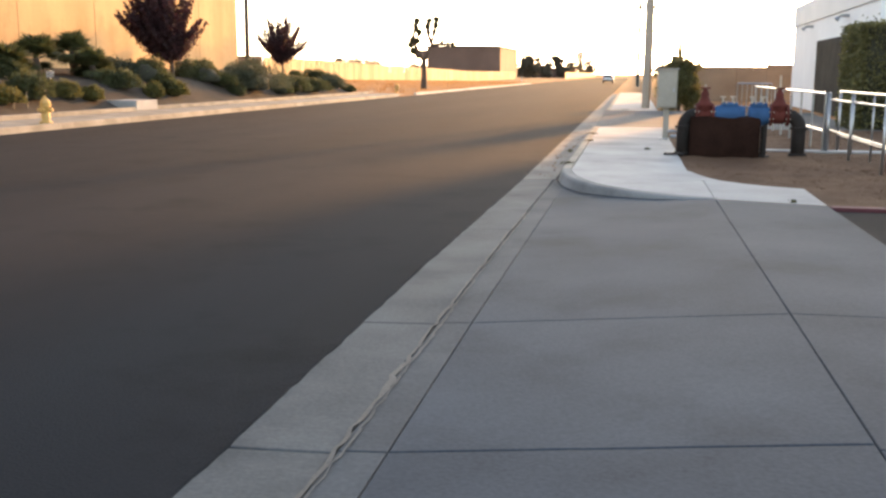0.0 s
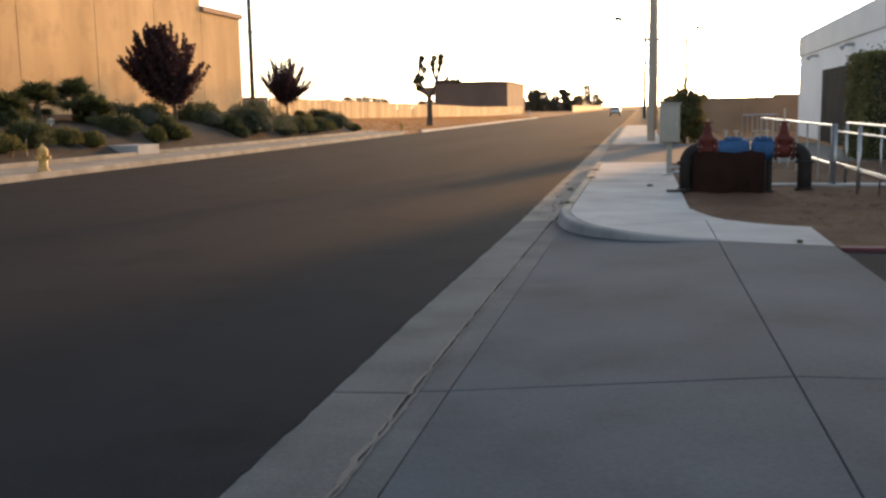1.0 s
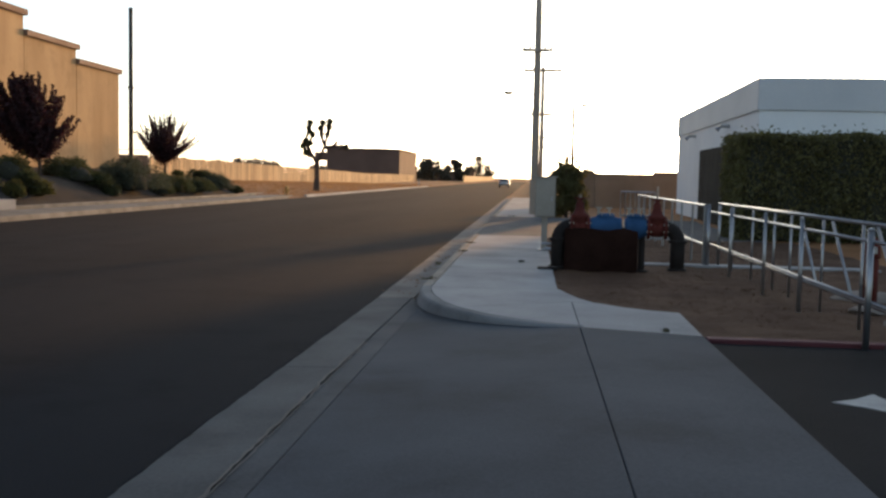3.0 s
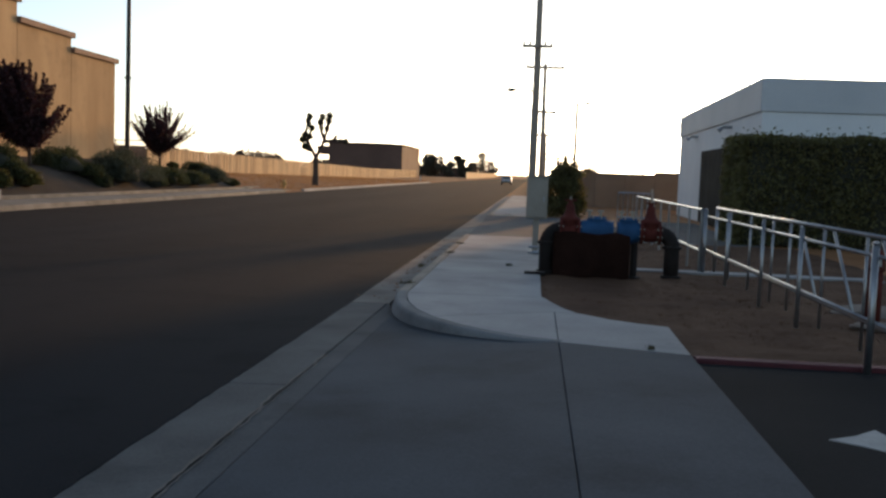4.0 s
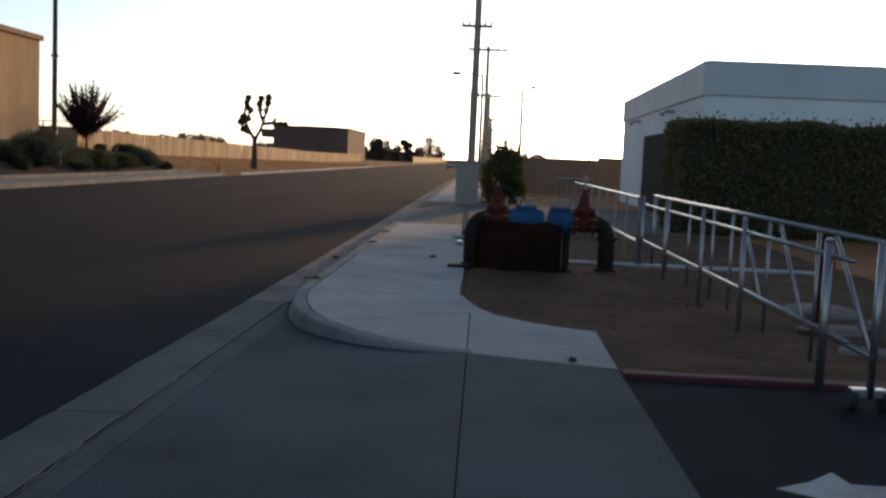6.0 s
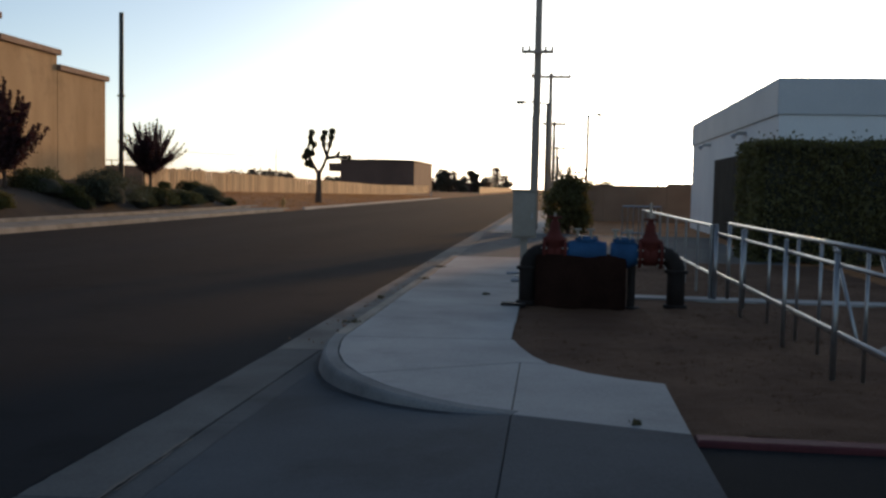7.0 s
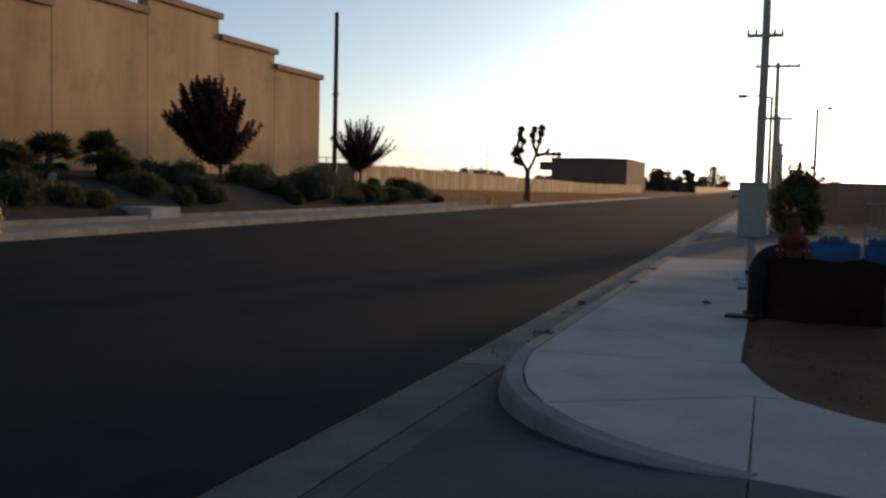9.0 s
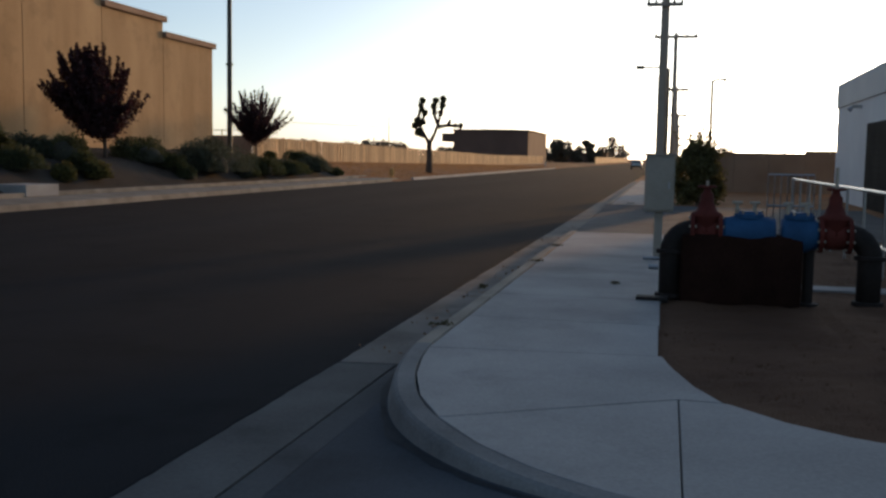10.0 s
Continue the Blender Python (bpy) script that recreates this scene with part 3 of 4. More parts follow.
def board_fence():
    rng = random.Random(11)
    f = thing("fence", (-28, 73, 0), "weathered tan board fence along a dry field", "fence")
    bm = bmesh.new()
    block(bm, -0.012, 0.012, 0, 0.19, 0, 1.76, 0.006)
    plank = mesh_of(bm, "plank", FENCE)
    verts, faces = [], []
    n = 0
    y = 0.0
    while y < 172:
        set_back = 0.0 if y < 84 else -0.6
        z = ground_height(-28, 73 + y) - 0.03
        dz, tilt = rng.uniform(-0.07, 0.07), rng.gauss(0, 0.012)
        if n < 300:
            ob = new("plank", plank)
            ob.parent = f
            ob.matrix_basis = Matrix.Translation((rng.uniform(-0.012, 0.012) + set_back, y, z + dz)) @ Matrix.Rotation(tilt, 4, "X") @ Matrix.Rotation(rng.gauss(0, 0.05), 4, "Z")
        else:
            i = len(verts)
            d = rng.uniform(-0.02, 0.02) + set_back
            wide = 0.27 if y < 84 else rng.choice((0.2, 0.24, 0.27))
            for xx in (-0.012, 0.012):
                for yy, zz in ((0, 0), (wide, 0), (wide + tilt, 1.76 + dz), (tilt, 1.76 + dz)):
                    verts.append((d + xx, y + yy, z + zz))
            faces += [(i, i + 1, i + 2, i + 3), (i + 4, i + 7, i + 6, i + 5), (i, i + 4, i + 5, i + 1), (i + 1, i + 5, i + 6, i + 2), (i + 2, i + 6, i + 7, i + 3), (i + 3, i + 7, i + 4, i)]
        n += 1
        y += 0.2 if n < 300 else 0.28
    far = fast("far_planks", verts, faces, FENCE_FAR, f)
    tagged(far, kind="stuff")
    for k in range(28):
        yy = k * 3.0 if k else 0.1
        bm = bmesh.new()
        z = ground_height(-28, 73 + yy)
        block(bm, -0.13, -0.03, yy, yy + 0.1, z - 0.1, z + 1.55, 0.01)
        part("post", bm, FENCE, f)
    gate = thing("gate", (-28, 73, 0), "shaded solid side gate in the fence", "gate")
    z = ground_height(-29.5, 73)
    # this side's shade is put into the boards: browner and darker than the fence
    for k in range(16):
        bm = bmesh.new()
        block(bm, -0.1 - (k + 1) * 0.25, -0.1 - k * 0.25 - 0.01, -0.03, 0.0, z + 0.02, z + 1.75 + 0.03 * math.sin(k), 0.006)
        part("board", bm, BLOCK, gate)
    for zz in (1.95, 2.35):
        bm = bmesh.new()
        rod(bm, (-4.0, -0.05, z + zz - 0.2), (0.1, -0.05, z + zz - 0.2), 0.03, n=6)
        part("rail", bm, DARKPOLE, gate)
    for xx in (-4.0, -2.4, 0.05):
        bm = bmesh.new()
        rod(bm, (xx, -0.05, z - 0.1), (xx, -0.05, z + 2.2), 0.04, n=6)
        part("post", bm, DARKPOLE, gate)


def far_building():
    b = thing("far_building", (-31.6, 240, 0), "flat-roofed brown commercial building across the field", "building")
    bm = bmesh.new()
    block(bm, -18, 0, 0, 36, -0.5, 7.6, 0.05)
    part("wall", bm, BROWN, b)
    bm = bmesh.new()
    block(bm, -18.2, 0.2, -0.2, 36.2, 7.6, 8.0, 0.05)
    part("parapet", bm, BROWN, b)
    bm = bmesh.new()
    block(bm, -21, -18, 0.5, 8, 5.0, 7.0, 0.05)
    part("canopy", bm, BROWN, b)
    bm = bmesh.new()
    block(bm, -13, -4, 8, 16, 7.9, 8.3, 0.05)
    part("roof_plant", bm, BROWN, b)
    house = thing("far_house", (-29, 352, 0), "low far house among dark trees", "house")
    bm = bmesh.new()
    block(bm, -9, 9, 0, 12, -0.2, 3.4)
    part("wall", bm, BROWN, house)
    bm = bmesh.new()
    prism(bm, [(-9.8, -0.8), (9.8, -0.8), (9.8, 12.8), (-9.8, 12.8)], 3.4, lambda x, y: 5.2 if abs(y - 6) < 1 else 3.5)
    part("roof", bm, BROWN, house)
    w = thing("far_wall", (-18, 250, 0), "long sunlit pale wall along the far street", "wall")
    for k in range(8):
        bm = bmesh.new()
        block(bm, -0.1, 0.1, 20 + k * 27, 46.9 + k * 27, -0.1, 1.9, 0.02)
        part("panel", bm, FENCE_FAR, w)


stucco_wall()
white_building()
hedge()
plain_walls()
board_fence()
far_building()


# ---- poles, lamps and wires ----
def utility_pole(at, height, arm_z, arm_w, r=0.16, second=None, beam=0.06):
    p = thing("utility_pole", at, "weathered wooden utility pole with a crossarm", "utility pole", "poles along the street")
    bm = bmesh.new()
    tube(bm, [(0, 0, -0.2), (0.02, 0, height * 0.5), (0, 0, height)], [r, r * 0.85, r * 0.65], 12)
    part("shaft", bm, POLEWOOD, p, smooth=True)
    arms = [arm_z] + ([second] if second else [])
    for z in arms:
        bm = bmesh.new()
        block(bm, -arm_w / 2, arm_w / 2, -r - 0.1, -r * 0.8, z - beam, z + beam, 0.01)
        arm = part("crossarm", bm, POLEWOOD, p)
        for k in (-0.46, -0.25, 0.25, 0.46):
            bm = bmesh.new()
            lathe(bm, [(0.03, 0), (0.05, 0.04), (0.03, 0.07), (0.055, 0.1), (0.02, 0.16)], (k * arm_w, -r - 0.03, z + 0.06), 8)
            part("insulator", bm, DARKPOLE, arm)
    return p


utility_pole((0.52, 42.0, 0.1), 12.5, 6.70, 1.2, 0.17)
utility_pole((0.98, 65.0, 0.1), 8.6, 8.35, 2.4, 0.17, beam=0.08)
utility_pole((1.32, 106, 0.1), 8.5, 8.2, 2.4, 0.22, beam=0.13)
utility_pole((1.9, 150, 0.1), 7.9, 7.6, 2.4, 0.25, beam=0.15)
utility_pole((2.4, 195, 0.1), 7.9, 7.6, 2.4, 0.26, beam=0.15)
bm = bmesh.new()
block(bm, -0.13, 0.13, -0.06, 0.06, 0.17, 4.4, 0.02)
riser = tagged(new("conduit_riser", mesh_of(bm, "conduit_riser", POLEWOOD)), "grey conduit riser strapped to the utility pole", "conduit")
riser.location = (0.5, 41.76, 0)


def wire(a, b, sag, r=0.012):
    bm = bmesh.new()
    a, b = Vector(a), Vector(b)
    pts = [a.lerp(b, i / 12) - Vector((0, 0, sag * 4 * (i / 12) * (1 - i / 12))) for i in range(13)]
    tube(bm, pts, r, 5)
    tagged(new("power_line", mesh_of(bm, "power_line", DARKPOLE)), "thin black overhead power line", "cable", "power lines")


for dx, z0 in ((-0.95, 6.85), (0.0, 12.2), (0.55, 6.85)):
    wire((0.5 + dx * 0.5, 42, z0), (0.98 + dx, 64.9, 8.55), 0.35)
    wire((0.98 + dx, 64.9, 8.55), (1.32 + dx, 105.9, 8.4), 0.6)
    wire((1.32 + dx, 105.9, 8.4), (1.9 + dx, 149.9, 7.8), 0.6)
wire((0.55, 42, 12.2), (-0.6, 2, 14.5), 0.7)
wire((-0.05, 42, 7.6), (-1.6, 30, 12), 0.2)


def street_lamp(at, height, arm):
    p = thing("street_lamp", at, "tall thin street lamp with a single arm", "street lamp", "street lamps")
    bm = bmesh.new()
    rod(bm, (0, 0, 0), (0, 0, height), 0.2, 0.15, 8)
    part("post", bm, DARKPOLE, p)
    bm = bmesh.new()
    tube(bm, [(0, 0, height - 0.1), (arm * 0.5, 0, height + 0.1), (arm, 0, height + 0.1)], 0.1, 6)
    part("arm", bm, DARKPOLE, p)
    bm = bmesh.new()
    block(bm, min(arm, arm * 1.35), max(arm, arm * 1.35), -0.25, 0.25, height - 0.12, height + 0.26, 0.06)
    part("lamp_head", bm, DARKPOLE, p)


street_lamp((5.2, 120, 0.1), 10.2, 1.1)
street_lamp((0.5, 118, 0.1), 11.35, -2.6)
street_lamp((20.7, 190, 0.1), 10.2, 0.5)
pole = thing("flag_pole", (-26.2, 65.2, 1.0), "tall plain dark steel pole beyond the wall", "pole")
bm = bmesh.new()
rod(bm, (0, 0, -0.2), (0, 0, 11.3), 0.17, 0.14, 12)
part("shaft", bm, DARKPOLE, pole)
bm = bmesh.new()
rod(bm, (0, 0, 6.0), (0, 0, 6.12), 0.24, n=12)
part("collar", bm, DARKPOLE, pole)
bm = bmesh.new()
rod(bm, (0, 0, 0), (0, 0, 9), 0.12, 0.06, 6)
tagged(new("aerial_mast", mesh_of(bm, "aerial_mast", DARKPOLE)), "thin distant aerial mast", "mast").location = (-50, 185, 0)
wire((-60, 160, 6.6), (-24, 210, 7.0), 0.3, 0.03)


# ---- cabinet, pipes and railings ----
def meter_cabinet():
    c = thing("meter_cabinet", (0.71, 21.85, 0.15), "grey metal meter cabinet on a square post", "cabinet")
    bm = bmesh.new()
    block(bm, -0.06, 0.06, -0.05, 0.05, 0.0, 0.7, 0.008)
    part("post", bm, CABINET, c)
    bm = bmesh.new()
    block(bm, -0.21, 0.21, -0.15, 0.15, 0.68, 1.5, 0.018)
    part("body", bm, CABINET, c)
    bm = bmesh.new()
    block(bm, -0.19, 0.19, -0.168, -0.148, 0.71, 1.46, 0.008)
    door = part("door", bm, CABINET, c)
    bm = bmesh.new()
    block(bm, 0.12, 0.15, -0.19, -0.165, 1.02, 1.12, 0.006)
    part("latch", bm, STEEL, door)
    bm = bmesh.new()
    block(bm, -0.24, 0.24, -0.18, 0.17, 1.5, 1.53, 0.008)
    part("cap", bm, CABINET, c)


def wheel(bm, at, r):
    for k in range(10):
        a, b = 2 * math.pi * k / 10, 2 * math.pi * (k + 1) / 10
        rod(bm, (at[0] + r * math.cos(a), at[1] + r * math.sin(a), at[2]), (at[0] + r * math.cos(b), at[1] + r * math.sin(b), at[2]), 0.012, n=6)
    for k in range(3):
        a = math.pi * k / 3
        rod(bm, (at[0] - r * math.cos(a), at[1] - r * math.sin(a), at[2]), (at[0] + r * math.cos(a), at[1] + r * math.sin(a), at[2]), 0.01, n=6)


def backflow():
    """Two valves and two check bodies on a pipe that rises from the ground and goes back down."""
    b = thing("backflow_preventer", (0, 17.6, 0.14), "blue and red backflow preventer on black pipes", "backflow preventer")
    zc = 0.72
    for x0, s in ((0.885, 1), (2.825, -1)):
        bm = bmesh.new()
        pts = [(x0, 0, -0.1), (x0, 0, zc - 0.26)] + [(x0 + s * 0.22 * (1 - math.cos(a)), 0, zc - 0.22 + 0.22 * math.sin(a)) for a in (0.2, 0.5, 0.8, 1.1, 1.4)] + [(x0 + s * 0.34, 0, zc)]
        tube(bm, pts, 0.118, 16)
        part("elbow_pipe", bm, BLACKPIPE, b, "black pipe elbow", True)
        for z in (0.02, zc - 0.24):
            bm = bmesh.new()
            lathe(bm, [(0.15, 0), (0.155, 0.01), (0.155, 0.035), (0.15, 0.045)], (x0, 0, z))
            part("flange", bm, BLACKPIPE, b)
    for x0 in (1.225, 2.475):
        bm = bmesh.new()
        tube(bm, [(x0 - 0.15, 0, zc), (x0 - 0.06, 0, zc), (x0 + 0.06, 0, zc), (x0 + 0.15, 0, zc)], [0.12, 0.15, 0.15, 0.12], 16)
        lathe(bm, [(0.15, 0), (0.135, 0.13), (0.155, 0.15), (0.155, 0.185), (0.11, 0.21), (0.07, 0.3), (0.065, 0.38), (0.04, 0.41), (0.035, 0.46)], (x0, 0, zc))
        valve = part("gate_valve", bm, REDIRON, b, "red iron gate valve", True)
        bm = bmesh.new()
        rod(bm, (x0, 0, zc + 0.4), (x0, 0, zc + (0.52 if x0 < 2 else 0.68)), 0.018, n=8)
        part("stem", bm, BRASS, valve)
        bm = bmesh.new()
        wheel(bm, (x0, 0, zc + 0.46), 0.085)
        part("handwheel", bm, REDIRON, valve)
        for dx in (-0.135, 0.14):
            bm = bmesh.new()
            tube(bm, [(x0 + dx - 0.02, 0, zc), (x0 + dx + 0.02, 0, zc)], 0.185, 18)
            fl = part("flange", bm, REDIRON, valve)
            for k in range(8):
                a = math.pi / 8 + math.pi * k / 4
                bm = bmesh.new()
                rod(bm, (x0 + dx - 0.04, 0.15 * math.cos(a), zc + 0.15 * math.sin(a)), (x0 + dx + 0.04, 0.15 * math.cos(a), zc + 0.15 * math.sin(a)), 0.014, n=6)
                part("bolt", bm, BRASS, b)
    for x0, x1 in ((1.385, 1.905), (1.965, 2.31)):
        m = (x0 + x1) / 2
        h = (x1 - x0) / 2
        bm = bmesh.new()
        tube(bm, [(x0, 0, zc), (x0 + h * 0.2, 0, zc), (x0 + h * 0.55, 0, zc), (m, 0, zc), (x1 - h * 0.55, 0, zc), (x1 - h * 0.2, 0, zc), (x1, 0, zc)], [0.155, 0.155, 0.185, 0.19, 0.185, 0.155, 0.155], 20)
        body = part("check_body", bm, BLUEIRON, b, "blue check valve body", True)
        bm = bmesh.new()
        lathe(bm, [(0.15, 0), (0.15, 0.04), (0.13, 0.05), (0.12, 0.07)], (m, 0, zc + 0.15))
        part("cover", bm, BLUEIRON, body)
        for k in range(6):
            a = math.pi * k / 3
            bm = bmesh.new()
            rod(bm, (m + 0.13 * math.cos(a), 0.13 * math.sin(a), zc + 0.18), (m + 0.13 * math.cos(a), 0.13 * math.sin(a), zc + 0.23), 0.014, n=6)
            part("bolt", bm, BRASS, body)
        for dx in (-0.12, 0.05):
            bm = bmesh.new()
            rod(bm, (m + dx, -0.05, zc + 0.2), (m + dx, -0.05, zc + 0.3), 0.02, n=8)
            rod(bm, (m + dx - 0.05, -0.05, zc + 0.31), (m + dx + 0.05, -0.05, zc + 0.31), 0.014, n=6)
            part("test_cock", bm, BRASS, body)
    bm = bmesh.new()
    rod(bm, (2.245, 0, -0.05), (2.245, 0, zc - 0.13), 0.055, n=10)
    lathe(bm, [(0.12, 0), (0.12, 0.02), (0.06, 0.03)], (2.245, 0, 0.0))
    part("support_leg", bm, BLACKPIPE, b)
    # added dark body that stands for pipework and shade below the valves
    rng = random.Random(4)
    bm = bmesh.new()
    block(bm, 0.98, 2.17, -0.19, 0.19, -0.03, zc - 0.02, 0.06)
    bmesh.ops.subdivide_edges(bm, edges=bm.edges, cuts=4, use_grid_fill=True)
    for v in bm.verts:
        v.co += Vector((0, 0.025 * noise.noise(v.co * 5), 0.015 * noise.noise(v.co * 6 + Vector((3, 0, 0)))))
    part("cover", bm, DARKFILL, b, "dark brown filler body added under the valves", True)
    bm = bmesh.new()
    rod(bm, (0.6, 0, 0.42), (0.8, 0, 0.42), 0.02, n=8)
    rod(bm, (0.66, 0, 0.33), (0.76, 0, 0.33), 0.03, n=8)
    part("drain_cock", bm, STEEL, b)


def railing():
    r = thing("railing", (0, 0, 0.12), "galvanised tube railing beside the lawn", "railing")
    posts = [(3.50, 10.45, 0.031), (3.52, 12.82, 0.025), (3.52, 14.6, 0.022), (3.52, 16.85, 0.022), (3.50, 18.7, 0.031)]
    for x, y, rad in posts:
        bm = bmesh.new()
        rod(bm, (x, y, -0.1), (x, y, 1.1), rad, n=12)
        lathe(bm, [(rad + 0.003, 0), (rad + 0.003, 0.012), (rad * 0.6, 0.024), (0.008, 0.028)], (x, y, 1.1), 12)
        part("post", bm, STEEL, r, smooth=True)
    for z in (0.995, 0.435):
        bm = bmesh.new()
        tube(bm, [(3.545, 10.1, z), (3.555, 12.82, z), (3.555, 14.6, z), (3.555, 16.85, z), (3.54, 18.75, z)], 0.018, 10)
        part("rail", bm, STEEL, r, smooth=True)
    g = thing("rolling_gate", (0, 0, 0.12), "galvanised rolling gate leaf parked behind the railing", "gate")
    pts = [9.87, 11.09, 12.41, 13.76, 14.6, 15.89, 17.3, 18.45]
    gx = 3.64
    for i, y in enumerate(pts):
        bm = bmesh.new()
        rod(bm, (gx, y, 0.1), (gx, y, 1.14), 0.025 if i in (0, 7) else 0.015, n=10)
        part("post", bm, STEEL, g, smooth=True)
    for z in (1.146, 0.375):
        bm = bmesh.new()
        rod(bm, (gx, 9.85, z), (gx, 18.47, z), 0.021, n=10)
        part("rail", bm, STEEL, g, smooth=True)
    for a, b in (((10.8, 1.12), (10.0, 0.38)), ((12.2, 1.12), (11.45, 0.38)), ((13.45, 1.12), (12.7, 0.38))):
        bm = bmesh.new()
        rod(bm, (gx + 0.03, a[0], a[1]), (gx + 0.03, b[0], b[1]), 0.017, n=8)
        part("brace", bm, STEEL, g, smooth=True)
    bm = bmesh.new()
    block(bm, gx - 0.12, gx + 0.12, 9.86, 9.96, 0.1, 0.16, 0.01)
    part("axle_plate", bm, STEEL, g)
    for dx in (-0.11, 0.11):
        bm = bmesh.new()
        rod(bm, (gx + dx - 0.025, 9.91, 0.085), (gx + dx + 0.025, 9.91, 0.085), 0.075, n=16)
        part("caster", bm, RUBBER, g, "black rubber caster")
    p = thing("ramp_railing", (0, 0, 0.12), "bright tube handrail with pickets up the ramp", "railing")
    for k in range(9):
        y = 18.75 + k * 1.35
        bm = bmesh.new()
        rod(bm, (3.45, y, -0.05), (3.45, y, 1.1), 0.03 if k == 0 else 0.02, n=8)
        part("post", bm, STEEL, p)
    for z in (1.1, 0.42):
        bm = bmesh.new()
        rod(bm, (3.45, 18.75, z), (3.45, 29.6, z), 0.024, n=8)
        part("rail", bm, STEEL, p)
        bm = bmesh.new()
        rod(bm, (2.98, 29.9, z + 0.08), (3.95, 29.9, z + 0.08), 0.024, n=8)
        part("rail", bm, STEEL, p)
    for k in range(8):
        bm = bmesh.new()
        rod(bm, (2.98 + k * 0.138, 29.9, -0.05), (2.98 + k * 0.138, 29.9, 1.18), 0.016, n=6)
        part("picket", bm, STEEL, p)


meter_cabinet()
backflow()
railing()
bm = bmesh.new()
block(bm, -0.16, 0.16, -0.1, 0.1, 0.0, 0.05, 0.01)
tagged(new("valve_box_lid", mesh_of(bm, "valve_box_lid", BLACKPIPE)), "dark flat valve box lid on the pavement", "lid").location = (0.71, 17.28, 0.15)
bm = bmesh.new()
block(bm, -0.09, 0.09, -0.06, 0.06, 0.0, 0.03, 0.01)
tagged(new("metal_plate", mesh_of(bm, "metal_plate", STEEL)), "small shiny metal plate by the cabinet post", "plate").location = (0.66, 21.4, 0.17)


def hydrant(at, s=1.0, mat=HYDRANT):
    h = thing("fire_hydrant", at, "weathered yellow fire hydrant on the kerbside", "fire hydrant", "hydrants")
    bm = bmesh.new()
    lathe(bm, [(0.17, 0), (0.17, 0.05), (0.12, 0.06), (0.115, 0.42), (0.15, 0.44), (0.15, 0.49)], n=16)
    body = part("barrel", bm, mat, h, smooth=True)
    bm = bmesh.new()
    lathe(bm, [(0.14, 0.49), (0.135, 0.56), (0.1, 0.63), (0.05, 0.67), (0.035, 0.68), (0.035, 0.73)], n=16)
    part("bonnet", bm, mat, h, smooth=True)
    for d in ((1, 0), (-1, 0), (0, -1)):
        bm = bmesh.new()
        rod(bm, (d[0] * 0.08, d[1] * 0.08, 0.36), (d[0] * 0.21, d[1] * 0.21, 0.36), 0.065 if d[1] else 0.05, n=12)
        rod(bm, (d[0] * 0.21, d[1] * 0.21, 0.36), (d[0] * 0.235, d[1] * 0.235, 0.36), 0.03, n=6)
        part("nozzle_cap", bm, mat, h)


hydrant((-15.5, 23.85, 0.165))
hydrant((-16.1, 67.1, 0.1))


# ---- plants ----
def vase_tree(name, at, height, spread, seed, leaf, label, category, group="", density=1.0, low=0.17, size=0.115, lean=(0, 0)):
    """A short trunk that forks into many limbs which fan up and out to an egg-shaped crown."""
    rng = random.Random(seed)
    t = thing(name, at, label, category, group)
    fork = height * low
    bm = bmesh.new()
    tube(bm, [(0, 0, -0.25), (0.02, 0.01, fork * 0.5), (0, 0, fork), (0.02, 0, fork * 1.5)], [height * 0.026, height * 0.02, height * 0.018, height * 0.012], 10)
    part("trunk", bm, BARK, t, smooth=True)
    limbs, pts = bmesh.new(), []
    for k in range(int(140 * density)):
        a = rng.uniform(0, 2 * math.pi)
        u = rng.uniform(0.12, 1.0)
        wide = (u / 0.45) ** 1.1 if u < 0.45 else 1 - 0.75 * ((u - 0.45) / 0.55) ** 1.6
        rad = spread / 2 * wide * (rng.uniform(0.85, 1.1) if rng.random() < 0.5 else rng.uniform(0.15, 0.85))
        start = Vector((0, 0, fork * rng.uniform(0.8, 1.5)))
        end = Vector((math.cos(a) * rad, math.sin(a) * rad, fork + u * (height - fork) * rng.uniform(0.9, 1.07))) + Vector((lean[0], lean[1], 0)) * u
        mid = start.lerp(end, 0.5) + Vector((rng.gauss(0, 0.07), rng.gauss(0, 0.07), -0.06 * (end - start).length))
        tube(limbs, [start, mid, end], [0.024, 0.014, 0.004], 5)
        tip = end + (end - mid).normalized() * 0.34 + Vector((0, 0, 0.1))
        for _ in range(int(330 * (end - start).length / height * 2)):
            v = rng.uniform(0.25, 1.12)
            q = start.lerp(mid, v * 2) if v < 0.5 else (mid.lerp(end, v * 2 - 1) if v < 1 else end.lerp(tip, (v - 1) * 8))
            w = (0.16 * (1.15 - v) + 0.03) * height / 4.7
            pts.append(q + Vector((rng.gauss(0, w), rng.gauss(0, w), rng.gauss(0, w))))
    part("limbwork", limbs, BARK, t)
    leaf_mesh("crown", pts, size, leaf, t, rng)


PLUMS = "vase-shaped purple-leaved plum tree"
vase_tree("plum_tree", (-20.2, 41.2, 1.3), 3.87, 3.35, 3, PLUM, PLUMS, "tree", "purple street trees", 1.3, 0.2, 0.075, (-0.5, -0.25))
vase_tree("plum_tree", (-20.05, 55.1, 1.29), 3.26, 3.15, 8, PLUM, PLUMS, "tree", "purple street trees", 0.8, 0.25, 0.052)


